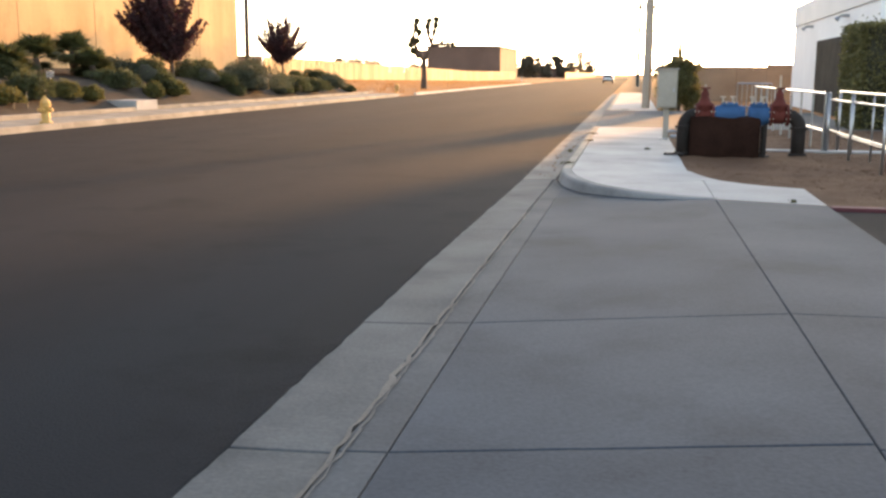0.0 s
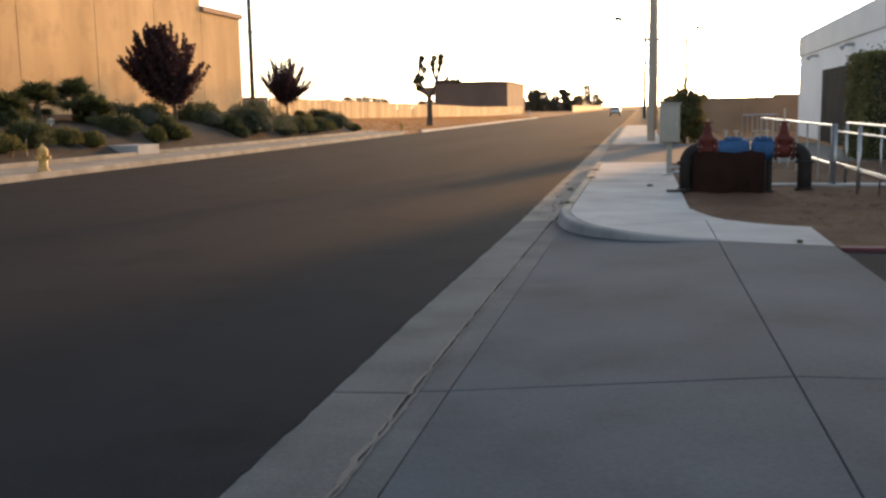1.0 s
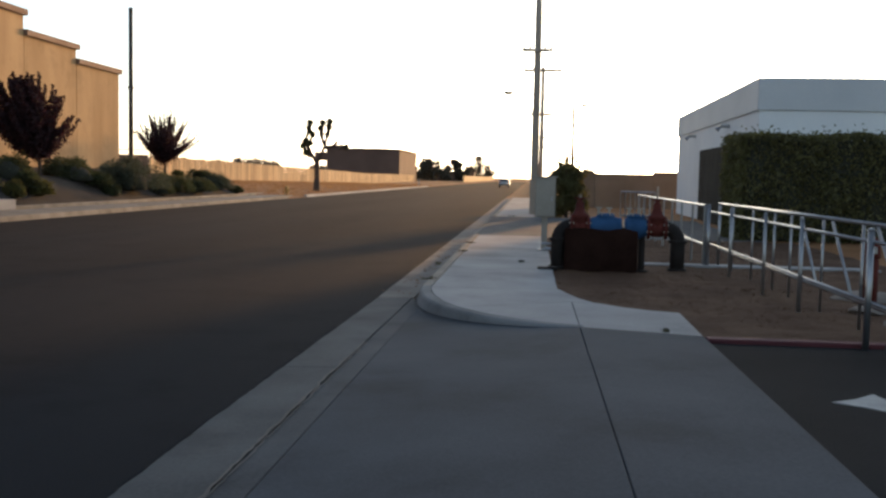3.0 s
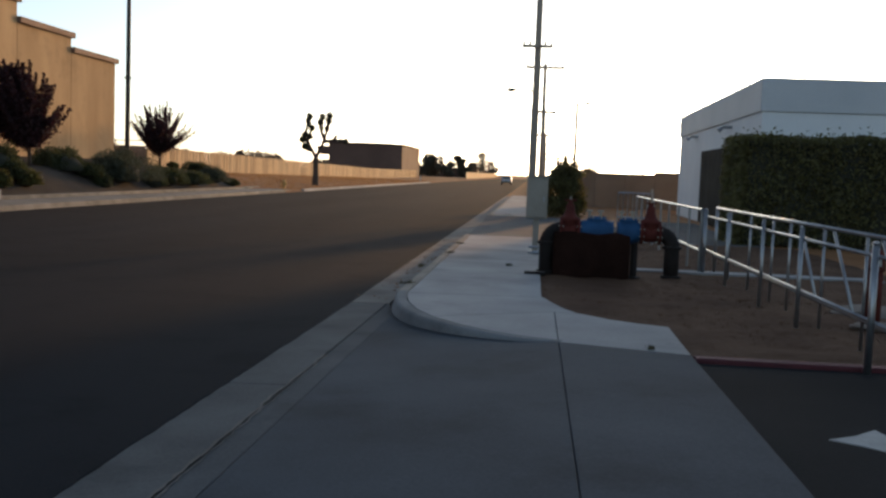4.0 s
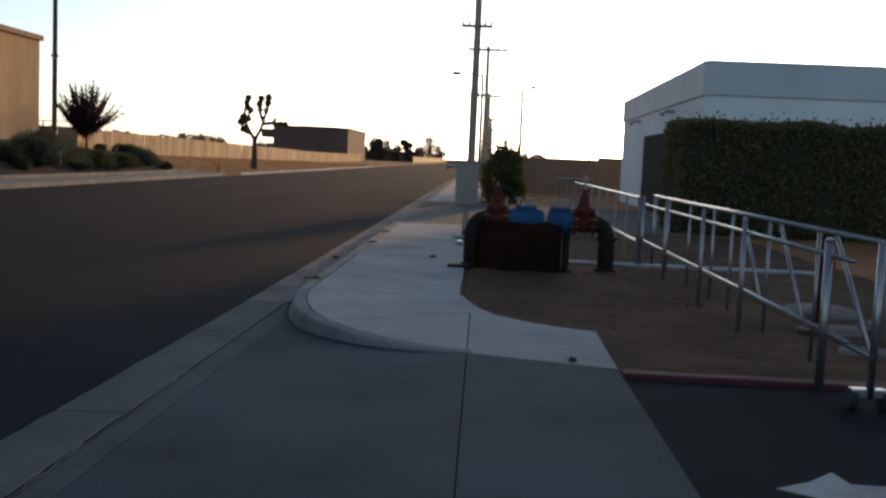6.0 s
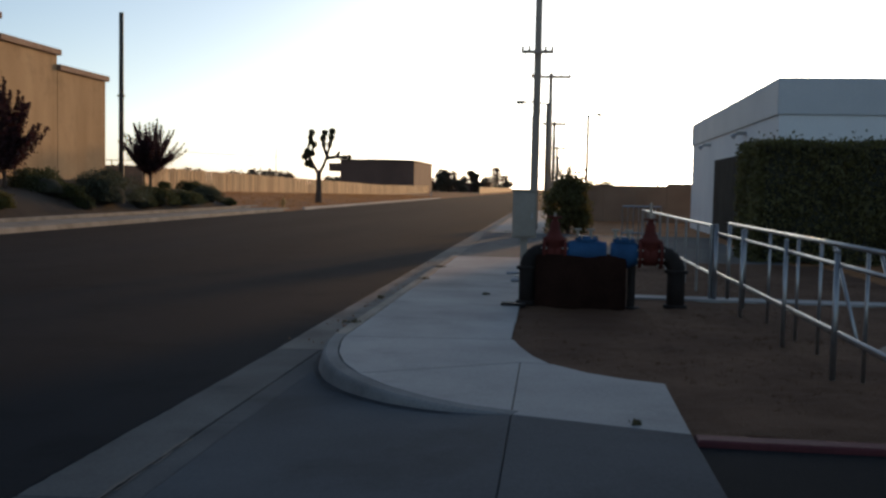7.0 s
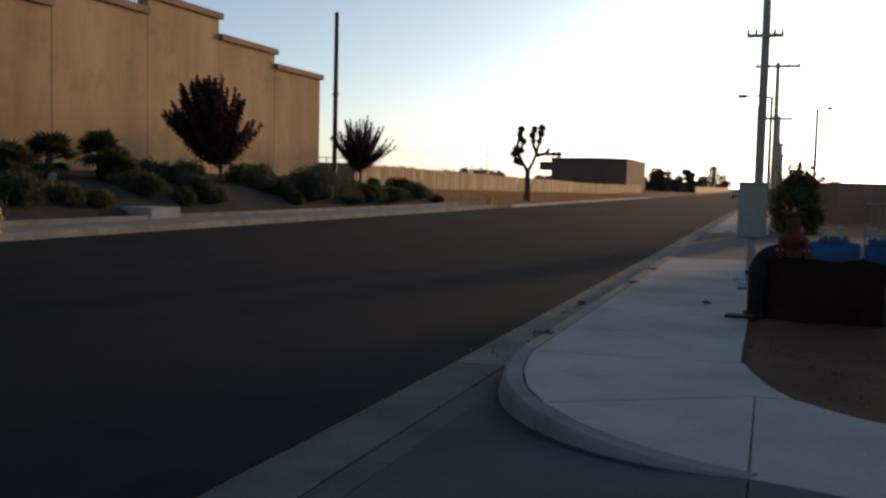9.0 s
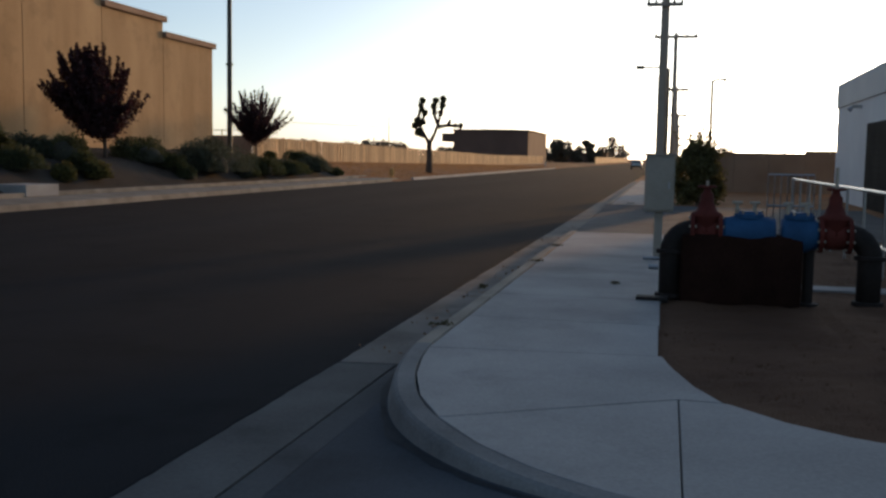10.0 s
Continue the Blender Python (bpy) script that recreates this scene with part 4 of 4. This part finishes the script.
def shrub(at, w, h, mat, seed, label, name="shrub"):
    rng = random.Random(seed)
    s = thing(name, at, label, "shrub", "shrubs on the bank")
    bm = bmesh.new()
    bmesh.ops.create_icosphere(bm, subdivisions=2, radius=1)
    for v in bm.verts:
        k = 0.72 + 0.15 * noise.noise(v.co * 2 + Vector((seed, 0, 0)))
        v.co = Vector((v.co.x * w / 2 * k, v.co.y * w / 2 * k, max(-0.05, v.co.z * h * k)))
    part("core_fill", bm, CORE, s, smooth=True)
    pts = []
    lobes = [(rng.uniform(-0.3, 0.3) * w, rng.uniform(-0.3, 0.3) * w, rng.uniform(0.32, 0.55) * w, rng.uniform(0.75, 1.08) * h) for _ in range(6)]
    for _ in range(int(3000 + 2600 * w)):
        lx, ly, lr, lh = rng.choice(lobes)
        a, e = rng.uniform(0, 6.283), math.asin(rng.uniform(0, 1))
        k = (0.9 + 0.3 * noise.noise(Vector((math.cos(a) * 2.2, math.sin(a) * 2.2, e * 2 + seed)))) * rng.uniform(0.8, 1.06)
        pts.append((lx + math.cos(a) * math.cos(e) * lr * k, ly + math.sin(a) * math.cos(e) * lr * k, math.sin(e) * lh * k + 0.02))
    leaf_mesh("foliage", pts, 0.048, mat, s, rng, 1.8, Vector((0, 0, -0.1)))


def on_bank(x, y):
    return (x, y, ground_height(x, y) - 0.02)


DARKS = "dense dark green rounded shrub on the bank"
YELLOW = "small yellow-green rounded shrub by the pavement"
SAGES = "spreading grey-green shrub on the bank"
for i, (x, y, w, h, m, lab) in enumerate([
    (-18.8, 28.2, 1.2, 0.95, GREEN, DARKS), (-18.76, 30.28, 1.0, 0.72, OLIVE, YELLOW), (-18.61, 31.52, 0.8, 0.55, OLIVE, YELLOW), (-19.14, 34.44, 1.2, 0.95, GREEN, DARKS),
    (-19.66, 37.86, 1.65, 1.1, GREEN, DARKS), (-18.57, 36.02, 0.78, 0.66, OLIVE, YELLOW), (-18.65, 37.97, 0.95, 0.7, OLIVE, YELLOW), (-19.03, 37.61, 1.1, 0.88, GREEN, DARKS),
    (-19.53, 43.17, 2.05, 1.0, GREEN, DARKS), (-19.12, 43.99, 1.4, 0.72, GREEN, DARKS), (-18.83, 47.04, 2.9, 1.5, SAGE, SAGES), (-18.48, 44.51, 1.1, 0.6, GREEN, DARKS),
    (-18.55, 52.13, 1.9, 1.1, GREEN, DARKS), (-18.65, 59.22, 2.2, 1.1, SAGE, SAGES), (-18.49, 55.5, 1.8, 0.85, GREEN, DARKS), (-18.34, 62.65, 0.9, 0.55, GREEN, DARKS),
    (-18.44, 50.02, 1.5, 0.8, GREEN, DARKS), (-18.64, 26.45, 0.9, 0.7, OLIVE, YELLOW), (-20.41, 29.66, 1.3, 0.9, GREEN, DARKS),
    (-18.49, 53.74, 1.2, 0.75, GREEN, DARKS), (-19.92, 48.96, 2.0, 1.2, SAGE, SAGES), (-20.44, 35.02, 1.5, 0.9, GREEN, DARKS), (-20.62, 37.39, 1.4, 1.1, SAGE, SAGES),
    (-19.66, 24.85, 1.6, 1.2, GREEN, DARKS), (-19.01, 22.66, 1.3, 0.8, OLIVE, YELLOW), (-20.89, 27.1, 1.8, 1.3, GREEN, DARKS), (-20.57, 44.28, 1.7, 1.0, GREEN, DARKS),
    (-19.86, 60.85, 1.6, 0.9, GREEN, DARKS),
]):
    shrub(on_bank(x, y), 0.94 * w, 0.84 * h, m, i + 20, lab)


def loose_bush(at, w, h, seed):
    rng = random.Random(seed)
    b = thing("bush", at, "tall loose bush on dry ground behind the pavement", "bush")
    bm = bmesh.new()
    tube(bm, [(0, 0, -0.2), (0, 0, 0.5), (0.05, 0, 1.1)], [0.09, 0.07, 0.03], 8)
    part("trunk", bm, BARK, b)
    pts = []
    for _ in range(44):
        a, u = rng.uniform(0, 6.283), rng.uniform(0.05, 0.82)
        rad = w / 2 * math.sqrt(max(0.12, 1 - ((u - 0.45) / 0.52) ** 2)) * rng.uniform(0.25, 0.85)
        c, r0 = Vector((math.cos(a) * rad, math.sin(a) * rad, u * h)), rng.uniform(0.2, 0.38)
        for _ in range(300):
            d = Vector((rng.gauss(0, 1), rng.gauss(0, 1), rng.gauss(0, 1))).normalized() * r0 * rng.uniform(0.3, 1.15)
            q = c + d
            pts.append((q.x, q.y, max(0.03, q.z)))
    shoots = bmesh.new()
    for _ in range(46):
        a, rad = rng.uniform(0, 6.283), rng.uniform(0, 0.5) * w
        p0 = Vector((math.cos(a) * rad * 0.6, math.sin(a) * rad * 0.6, h * 0.6))
        p1 = Vector((math.cos(a) * rad * 1.25, math.sin(a) * rad * 1.25, h * rng.uniform(0.88, 1.2)))
        tube(shoots, [p0, p1], [0.012, 0.004], 5)
        for _ in range(22):
            pts.append(p0.lerp(p1, rng.uniform(0.45, 1.03)) + Vector((rng.gauss(0, 0.06), rng.gauss(0, 0.06), rng.gauss(0, 0.06))))
    part("shootwork", shoots, BARK, b)
    leaf_mesh("foliage", pts, 0.07, HEDGE, b, rng)


loose_bush((1.82, 41.0, 0.1), 1.75, 2.15, 77)


def fan_palm(at, trunk, size, seed):
    rng = random.Random(seed)
    p = thing("fan_palm", at, "short fan palm with drooping fronds", "palm", "palms on the bank")
    bm = bmesh.new()
    tube(bm, [(0, 0, -0.2), (0.02, 0, trunk * 0.5), (0, 0, trunk)], [0.16, 0.14, 0.12], 10)
    part("trunk", bm, BARK, p, smooth=True)
    for k in range(34):
        a = k * 2.399 + rng.uniform(-0.2, 0.2)
        e = rng.uniform(-0.5, 1.3)
        d = Vector((math.cos(a) * math.cos(e), math.sin(a) * math.cos(e), math.sin(e)))
        side = d.cross(Vector((0, 0, 1)))
        side = side.normalized() if side.length > 0.01 else Vector((1, 0, 0))
        up = side.cross(d).normalized()
        hub = Vector((0, 0, trunk)) + d * size * 0.42 - Vector((0, 0, 0.06))
        verts, faces = [], []
        for j in range(15):
            f = (j - 7) / 7 * 1.9
            ld = (d * math.cos(f) + side * math.sin(f)).normalized()
            ln = size * 0.6 * (1 - 0.35 * abs(f) / 1.9) * rng.uniform(0.9, 1.1)
            s = ld.cross(up).normalized() * 0.05
            i = len(verts)
            verts += [hub, hub + ld * ln * 0.5 + s, hub + ld * ln - Vector((0, 0, 0.22 * ln)), hub + ld * ln * 0.5 - s]
            faces.append((i, i + 1, i + 2, i + 3))
        i = len(verts)
        base = Vector((0, 0, trunk - 0.03))
        verts += [base + side * 0.015, base - side * 0.015, hub - side * 0.012, hub + side * 0.012]
        faces.append((i, i + 1, i + 2, i + 3))
        fast("frond", verts, faces, GREEN, p)


fan_palm(on_bank(-21.2, 32.4), 0.65, 1.25, 1)
fan_palm(on_bank(-21.4, 35.2), 0.95, 1.1, 2)
fan_palm(on_bank(-20.1, 34.3), 0.5, 1.0, 3)
fan_palm(on_bank(-20.6, 29.9), 0.5, 1.0, 4)
fan_palm(on_bank(-19.4, 55.4), 0.25, 0.55, 5)


def joshua_tree(at):
    rng = random.Random(9)
    t = thing("joshua_tree", at, "branching Joshua tree with spiky leaf clusters", "tree")
    bm = bmesh.new()
    tube(bm, [(0, 0, -0.3), (0, 0, 0.1), (0.03, 0, 1.0), (0, 0, 2.0), (0.02, 0, 2.35)], [0.36, 0.27, 0.22, 0.2, 0.2], 10)
    part("trunk", bm, BARK, t, smooth=True)
    limbs = [((0, 0, 2.2), (-0.45, 0.1, 2.95), (-0.75, 0.1, 3.5), (-0.4, 0, 4.5)), ((0, 0, 2.2), (0.4, 0, 2.95), (0.7, 0, 3.8), (0.85, 0.1, 4.6)), ((-0.6, 0.1, 3.2), (-0.95, 0, 3.9), (-0.65, 0, 5.4)), ((0.66, 0, 3.7), (0.4, 0, 4.3), (0.4, 0, 5.4)), ((0.82, 0, 4.3), (0.95, 0, 4.8), (1.05, 0, 5.5)),
             ((0.6, 0, 3.5), (1.3, 0.1, 3.62), (2.4, 0.2, 3.6)), ((1.4, 0.1, 3.62), (1.6, 0.1, 3.95)), ((-0.5, 0.1, 3.0), (-0.95, 0.2, 3.2), (-1.2, 0.2, 3.6)), ((-0.3, 0, 2.75), (-0.7, -0.1, 2.8), (-0.9, -0.1, 3.05))]
    for l in limbs:
        bm = bmesh.new()
        tube(bm, l, [0.16, 0.13, 0.11, 0.1][:len(l)], 8)
        part("limb", bm, BARK, t, smooth=True)
    tufts = [(-0.62, 0.1, 5.5, 0.34), (-0.75, 0.1, 5.15, 0.26), (-0.4, 0, 4.55, 0.34), (-0.95, 0, 3.95, 0.38), (-1.2, 0.2, 3.6, 0.34), (-0.9, -0.1, 3.05, 0.34), (-0.55, 0.1, 3.85, 0.3), (-0.65, 0, 4.9, 0.26), (0.45, 0, 5.5, 0.32), (0.3, 0, 5.05, 0.34), (0.35, 0.1, 4.6, 0.26), (1.05, 0, 5.6, 0.36), (1.0, 0, 5.15, 0.34), (0.85, 0.1, 4.6, 0.26), (2.4, 0.2, 3.6, 0.26), (2.0, 0.2, 3.62, 0.2), (1.6, 0.1, 4.0, 0.1)]
    for x, y, z, r in tufts:
        verts, faces = [], []
        c = Vector((x, y, z))
        for _ in range(420):
            d = Vector((rng.gauss(0, 1), rng.gauss(0, 1), rng.gauss(0.2, 1))).normalized()
            s = d.orthogonal().normalized() * 0.035
            i = len(verts)
            verts += [c + d * 0.03 + s, c + d * 0.03 - s, c + d * r * rng.uniform(0.75, 1.2)]
            faces.append((i, i + 1, i + 2))
        fast("rosette", verts, faces, GREEN, t)


joshua_tree((-17.2, 81.5, 0.28))


def far_tree(at, w, h, seed):
    rng = random.Random(seed)
    t = thing("tree", at, "dark bushy tree far down the street", "tree", "far trees")
    bm = bmesh.new()
    rod(bm, (0, 0, -0.3), (0, 0, h * 0.5), 0.3, 0.15, 7)
    part("trunk", bm, BARK, t)
    blobs = [(rng.uniform(-0.35, 0.35) * w, rng.uniform(-0.3, 0.3) * w, rng.uniform(0.12, 0.82) * h, rng.uniform(0.17, 0.28) * w) for _ in range(12)]
    pts = []
    for x, y, z, r in blobs:
        for _ in range(240):
            d = Vector((rng.gauss(0, 1), rng.gauss(0, 1), rng.gauss(0, 0.8))).normalized() * r * rng.uniform(0.5, 1.05)
            pts.append((x + d.x, y + d.y, max(0.1, z + d.z)))
    leaf_mesh("crown", pts, 0.42, HAZELEAF, t, rng, 1.3)


rng = random.Random(31)
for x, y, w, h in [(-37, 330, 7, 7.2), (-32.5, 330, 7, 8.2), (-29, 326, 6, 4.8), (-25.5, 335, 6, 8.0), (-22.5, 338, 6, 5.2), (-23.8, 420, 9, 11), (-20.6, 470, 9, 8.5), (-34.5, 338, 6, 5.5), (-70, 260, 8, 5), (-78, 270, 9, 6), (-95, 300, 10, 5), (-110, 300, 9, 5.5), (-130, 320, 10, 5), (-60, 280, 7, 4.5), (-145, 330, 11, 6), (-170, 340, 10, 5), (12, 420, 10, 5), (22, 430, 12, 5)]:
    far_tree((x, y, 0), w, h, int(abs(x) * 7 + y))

# loose weeds in the joints
for i, (x, y, r) in enumerate([(-0.98, 15.1, 0.085), (-0.88, 20.5, 0.07), (-0.9, 23.0, 0.07), (0.28, 18.4, 0.04), (-0.3, 39.2, 0.16), (1.75, 10.85, 0.02), (-1.1, 17.6, 0.04)]):
    rng = random.Random(i)
    w = thing("weed", (x, y, 0.165), "dry dark weed tuft in the pavement joint", "weed", "weeds in the joints")
    leaf_mesh("tuft", [(rng.gauss(0, r * 0.6), rng.gauss(0, r * 0.4), rng.uniform(0.0, 0.03)) for _ in range(60)], 0.018, WEED, w, rng, 2.5)


# ---- planter block, sign and car ----
bm = bmesh.new()
block(bm, -1.5, 0.0, -0.8, 0.8, -0.35, 0.0, 0.02)
tagged(new("concrete_block", mesh_of(bm, "concrete_block", CONCRETE)), "pale concrete block set into the bank", "block").location = (-17.375, 33.25, 0.53)
sign = thing("yard_sign", on_bank(-19.4, 30.4), "small white yard sign on a stake", "sign")
bm = bmesh.new()
rod(bm, (0, 0, -0.1), (0, 0, 0.5), 0.015, n=6)
part("stake", bm, STEEL, sign)
for z in (0.38, 0.27):
    bm = bmesh.new()
    block(bm, -0.14, 0.14, -0.02, 0.0, z, z + 0.08, 0.005)
    part("board", bm, WHITEPAINT, sign)
for x, y in ((-18.3, 27.3), (-18.3, 26.6)):
    bm = bmesh.new()
    rod(bm, (0, 0, -0.1), (0, 0, 0.55), 0.02, n=6)
    tagged(new("stake", mesh_of(bm, "stake", DARKPOLE)), "thin metal stake in the planted bank", "stake", "stakes").location = on_bank(x, y)
bm = bmesh.new()
rod(bm, (0, 0, -0.1), (0, 0, 1.0), 0.08, n=8)
tagged(new("marker_post", mesh_of(bm, "marker_post", WHITEPAINT)), "white marker post by the far kerb", "post").location = (-16.5, 150, 0.1)


def hatchback(at):
    c = thing("car", at, "white hatchback with dark windows on the street", "car")
    prof = [(-1.95, 0.35), (-2.0, 0.7), (-1.92, 0.95), (-1.55, 1.36), (-1.2, 1.44), (0.1, 1.45), (0.55, 1.36), (1.15, 0.98), (1.85, 0.86), (2.02, 0.65), (2.02, 0.35)]
    bm = bmesh.new()
    rows = []
    for s in (-1, -0.92, 0.92, 1):
        rows.append([bm.verts.new((s * 0.84 * (1 - 0.16 * max(0, (z - 0.9) / 0.55)) , y, z - (0.03 if abs(s) == 1 and z > 1.2 else 0))) for y, z in prof])
    for a, b in zip(rows, rows[1:]):
        for k in range(len(prof) - 1):
            bm.faces.new((a[k], a[k + 1], b[k + 1], b[k]))
        bm.faces.new((a[-1], a[0], b[0], b[-1]))
    bm.faces.new(rows[0])
    bm.faces.new(rows[-1][::-1])
    part("body", bm, CARWHITE, c)
    bm = bmesh.new()
    vs = [bm.verts.new(p) for p in ((-0.66, -1.9, 1.0), (0.66, -1.9, 1.0), (0.58, -1.62, 1.32), (-0.58, -1.62, 1.32))]
    bm.faces.new(vs)
    r = bmesh.ops.extrude_face_region(bm, geom=bm.faces[:])
    for v in r["geom"]:
        if isinstance(v, bmesh.types.BMVert):
            v.co += Vector((0, 0.04, -0.02))
    for v in bm.verts:
        v.co += Vector((0, -0.045, 0.02))
    part("rear_window", bm, GLASS, c, "dark rear window")
    for s in (-1, 1):
        bm = bmesh.new()
        vs = [bm.verts.new(p) for p in ((s * 0.835, -1.5, 0.98), (s * 0.835, 0.95, 0.98), (s * 0.745, 0.45, 1.32), (s * 0.745, -1.3, 1.32))]
        f = bm.faces.new(vs)
        r = bmesh.ops.extrude_face_region(bm, geom=[f])
        for v in r["geom"]:
            if isinstance(v, bmesh.types.BMVert):
                v.co.x += s * 0.012
        part("side_window", bm, GLASS, c, "dark side window")
        bm = bmesh.new()
        block(bm, s * 0.7 - 0.1, s * 0.7 + 0.1, -2.02, -1.94, 0.72, 0.98, 0.02)
        part("tail_lamp", bm, LAMPRED, c, "red tail lamp")
        for y in (-1.25, 1.3):
            bm = bmesh.new()
            rod(bm, (s * 0.66, y, 0.31), (s * 0.86, y, 0.31), 0.31, n=20)
            w = part("wheel", bm, RUBBER, c)
            bm = bmesh.new()
            rod(bm, (s * 0.855, y, 0.31), (s * 0.87, y, 0.31), 0.19, n=16)
            part("rim", bm, STEEL, w)
    bm = bmesh.new()
    block(bm, -0.82, 0.82, -2.08, -1.9, 0.36, 0.58, 0.04)
    part("bumper", bm, RUBBER, c)
    bm = bmesh.new()
    block(bm, -0.26, 0.26, -2.03, -1.97, 0.66, 0.78, 0.005)
    part("plate", bm, WHITEPAINT, c)


hatchback((-4.0, 165, 0.0))

# pale rocks by the gate
for i, (x, y, s) in enumerate([(4.5, 13.0, 0.22), (4.8, 14.3, 0.3), (4.4, 11.9, 0.16), (5.2, 13.4, 0.22)]):
    bm = bmesh.new()
    bmesh.ops.create_icosphere(bm, subdivisions=3, radius=1)
    for v in bm.verts:
        v.co = Vector((v.co.x * s * 1.5, v.co.y * s * 1.2, v.co.z * s * 0.3)) * (1 + 0.3 * noise.noise(v.co * 1.6 + Vector((i * 5, 0, 0))))
    tagged(new("rock", mesh_of(bm, "rock", ROCK)), "pale flat landscaping rock on the dead lawn", "rock", "rocks").location = (x, y, 0.17)


# ---- dry grass ----
def dry_grass(name, n, area, size, seed, mat, label, height):
    rng = random.Random(seed)
    verts, faces = [], []
    while len(faces) < n:
        x, y = rng.uniform(area[0], area[1]), rng.uniform(area[2], area[3])
        if noise.noise(Vector((x * 0.7, y * 0.7, seed))) < rng.uniform(-0.5, 0.3):
            continue
        z = height(x, y)
        if z is None:
            continue
        for _ in range(7):
            bx, by = x + rng.gauss(0, size * 0.5), y + rng.gauss(0, size * 0.5)
            a = rng.uniform(0, 6.283)
            h = size * rng.uniform(0.4, 1.2)
            i = len(verts)
            verts += [(bx - 0.08 * size * math.cos(a), by - 0.08 * size * math.sin(a), z), (bx + 0.08 * size * math.cos(a), by + 0.08 * size * math.sin(a), z), (bx + rng.gauss(0, size * 0.5), by + rng.gauss(0, size * 0.5), z + h)]
            faces.append((i, i + 1, i + 2))
    tagged(fast(name, verts, faces, mat), label, "grass", "", "stuff")


def lawn_height(x, y):
    if y < 26 and x < 0.82 or y < 14.3 and x < 0.9 + max(0, (14.0 - y)) * 0.75 or x > 2.3 and 18.5 < y < 19.0:
        return None
    return 0.125 + (0.02 if x > 2.3 else 0)


STRAW = material("straw", (0.095, 0.058, 0.036), (0.175, 0.112, 0.068), 0.9, coarse=2, fine=20, bump=0, island=0.35, leaf=0.2, gloss=0.1)
dry_grass("dry_lawn_grass", 22000, (0.8, 6.5, 10.8, 26), 0.036, 3, STRAW, "short dead brown lawn grass", lawn_height)
SUNSTRAW = material("field_straw", (0.26, 0.14, 0.06), (0.46, 0.28, 0.13), 0.9, coarse=0.6, fine=15, bump=0, island=0.35, leaf=0.45, gloss=0.1)
dry_grass("field_grass", 42000, (-27.6, -15.3, 65.5, 160), 0.15, 6, SUNSTRAW, "sparse dry tufts across the dirt field", lambda x, y: ground_height(x, y) - 0.02)

# leaf litter in the gutter
rng = random.Random(41)
LITTER = material("litter", (0.10, 0.05, 0.025), (0.30, 0.18, 0.10), 0.9, coarse=5, fine=20, bump=0, island=0.4)
pts = []
while len(pts) < 90:
    y = 14.5 + abs(rng.gauss(0, 7))
    x = -1.18 - abs(rng.gauss(0, 0.16))
    if noise.noise(Vector((0, y * 0.9, 9))) > rng.uniform(-0.2, 0.4):
        pts.append((x, y, 0.028))
litter = thing("leaf_litter", (0, 0, 0), "scattered dry leaf litter in the gutter", "litter", kind="stuff")
leaf_mesh("litter_leaves", pts, 0.022, LITTER, litter, rng)


# ---- fire post and bollard behind the gate ----
post = thing("indicator_post", (4.5, 13.4, 0.12), "dull red fire indicator post on the lawn", "post")
bm = bmesh.new()
lathe(bm, [(0.085, -0.05), (0.085, 0.62), (0.075, 0.64)], n=14)
part("barrel", bm, REDIRON, post, smooth=True)
bm = bmesh.new()
lathe(bm, [(0.1, 0.64), (0.1, 0.68), (0.09, 0.8), (0.06, 0.88), (0.02, 0.9)], n=14)
part("head", bm, REDIRON, post, smooth=True)
bm = bmesh.new()
block(bm, -0.03, 0.03, -0.11, -0.08, 0.7, 0.78, 0.006)
part("window", bm, STEEL, post)
bollard = thing("bollard", (4.85, 12.6, 0.12), "short grey pipe bollard by the car park", "bollard")
bm = bmesh.new()
lathe(bm, [(0.085, -0.05), (0.085, 0.58), (0.07, 0.63), (0.03, 0.655)], n=14)
part("pipe", bm, CABINET, bollard, smooth=True)
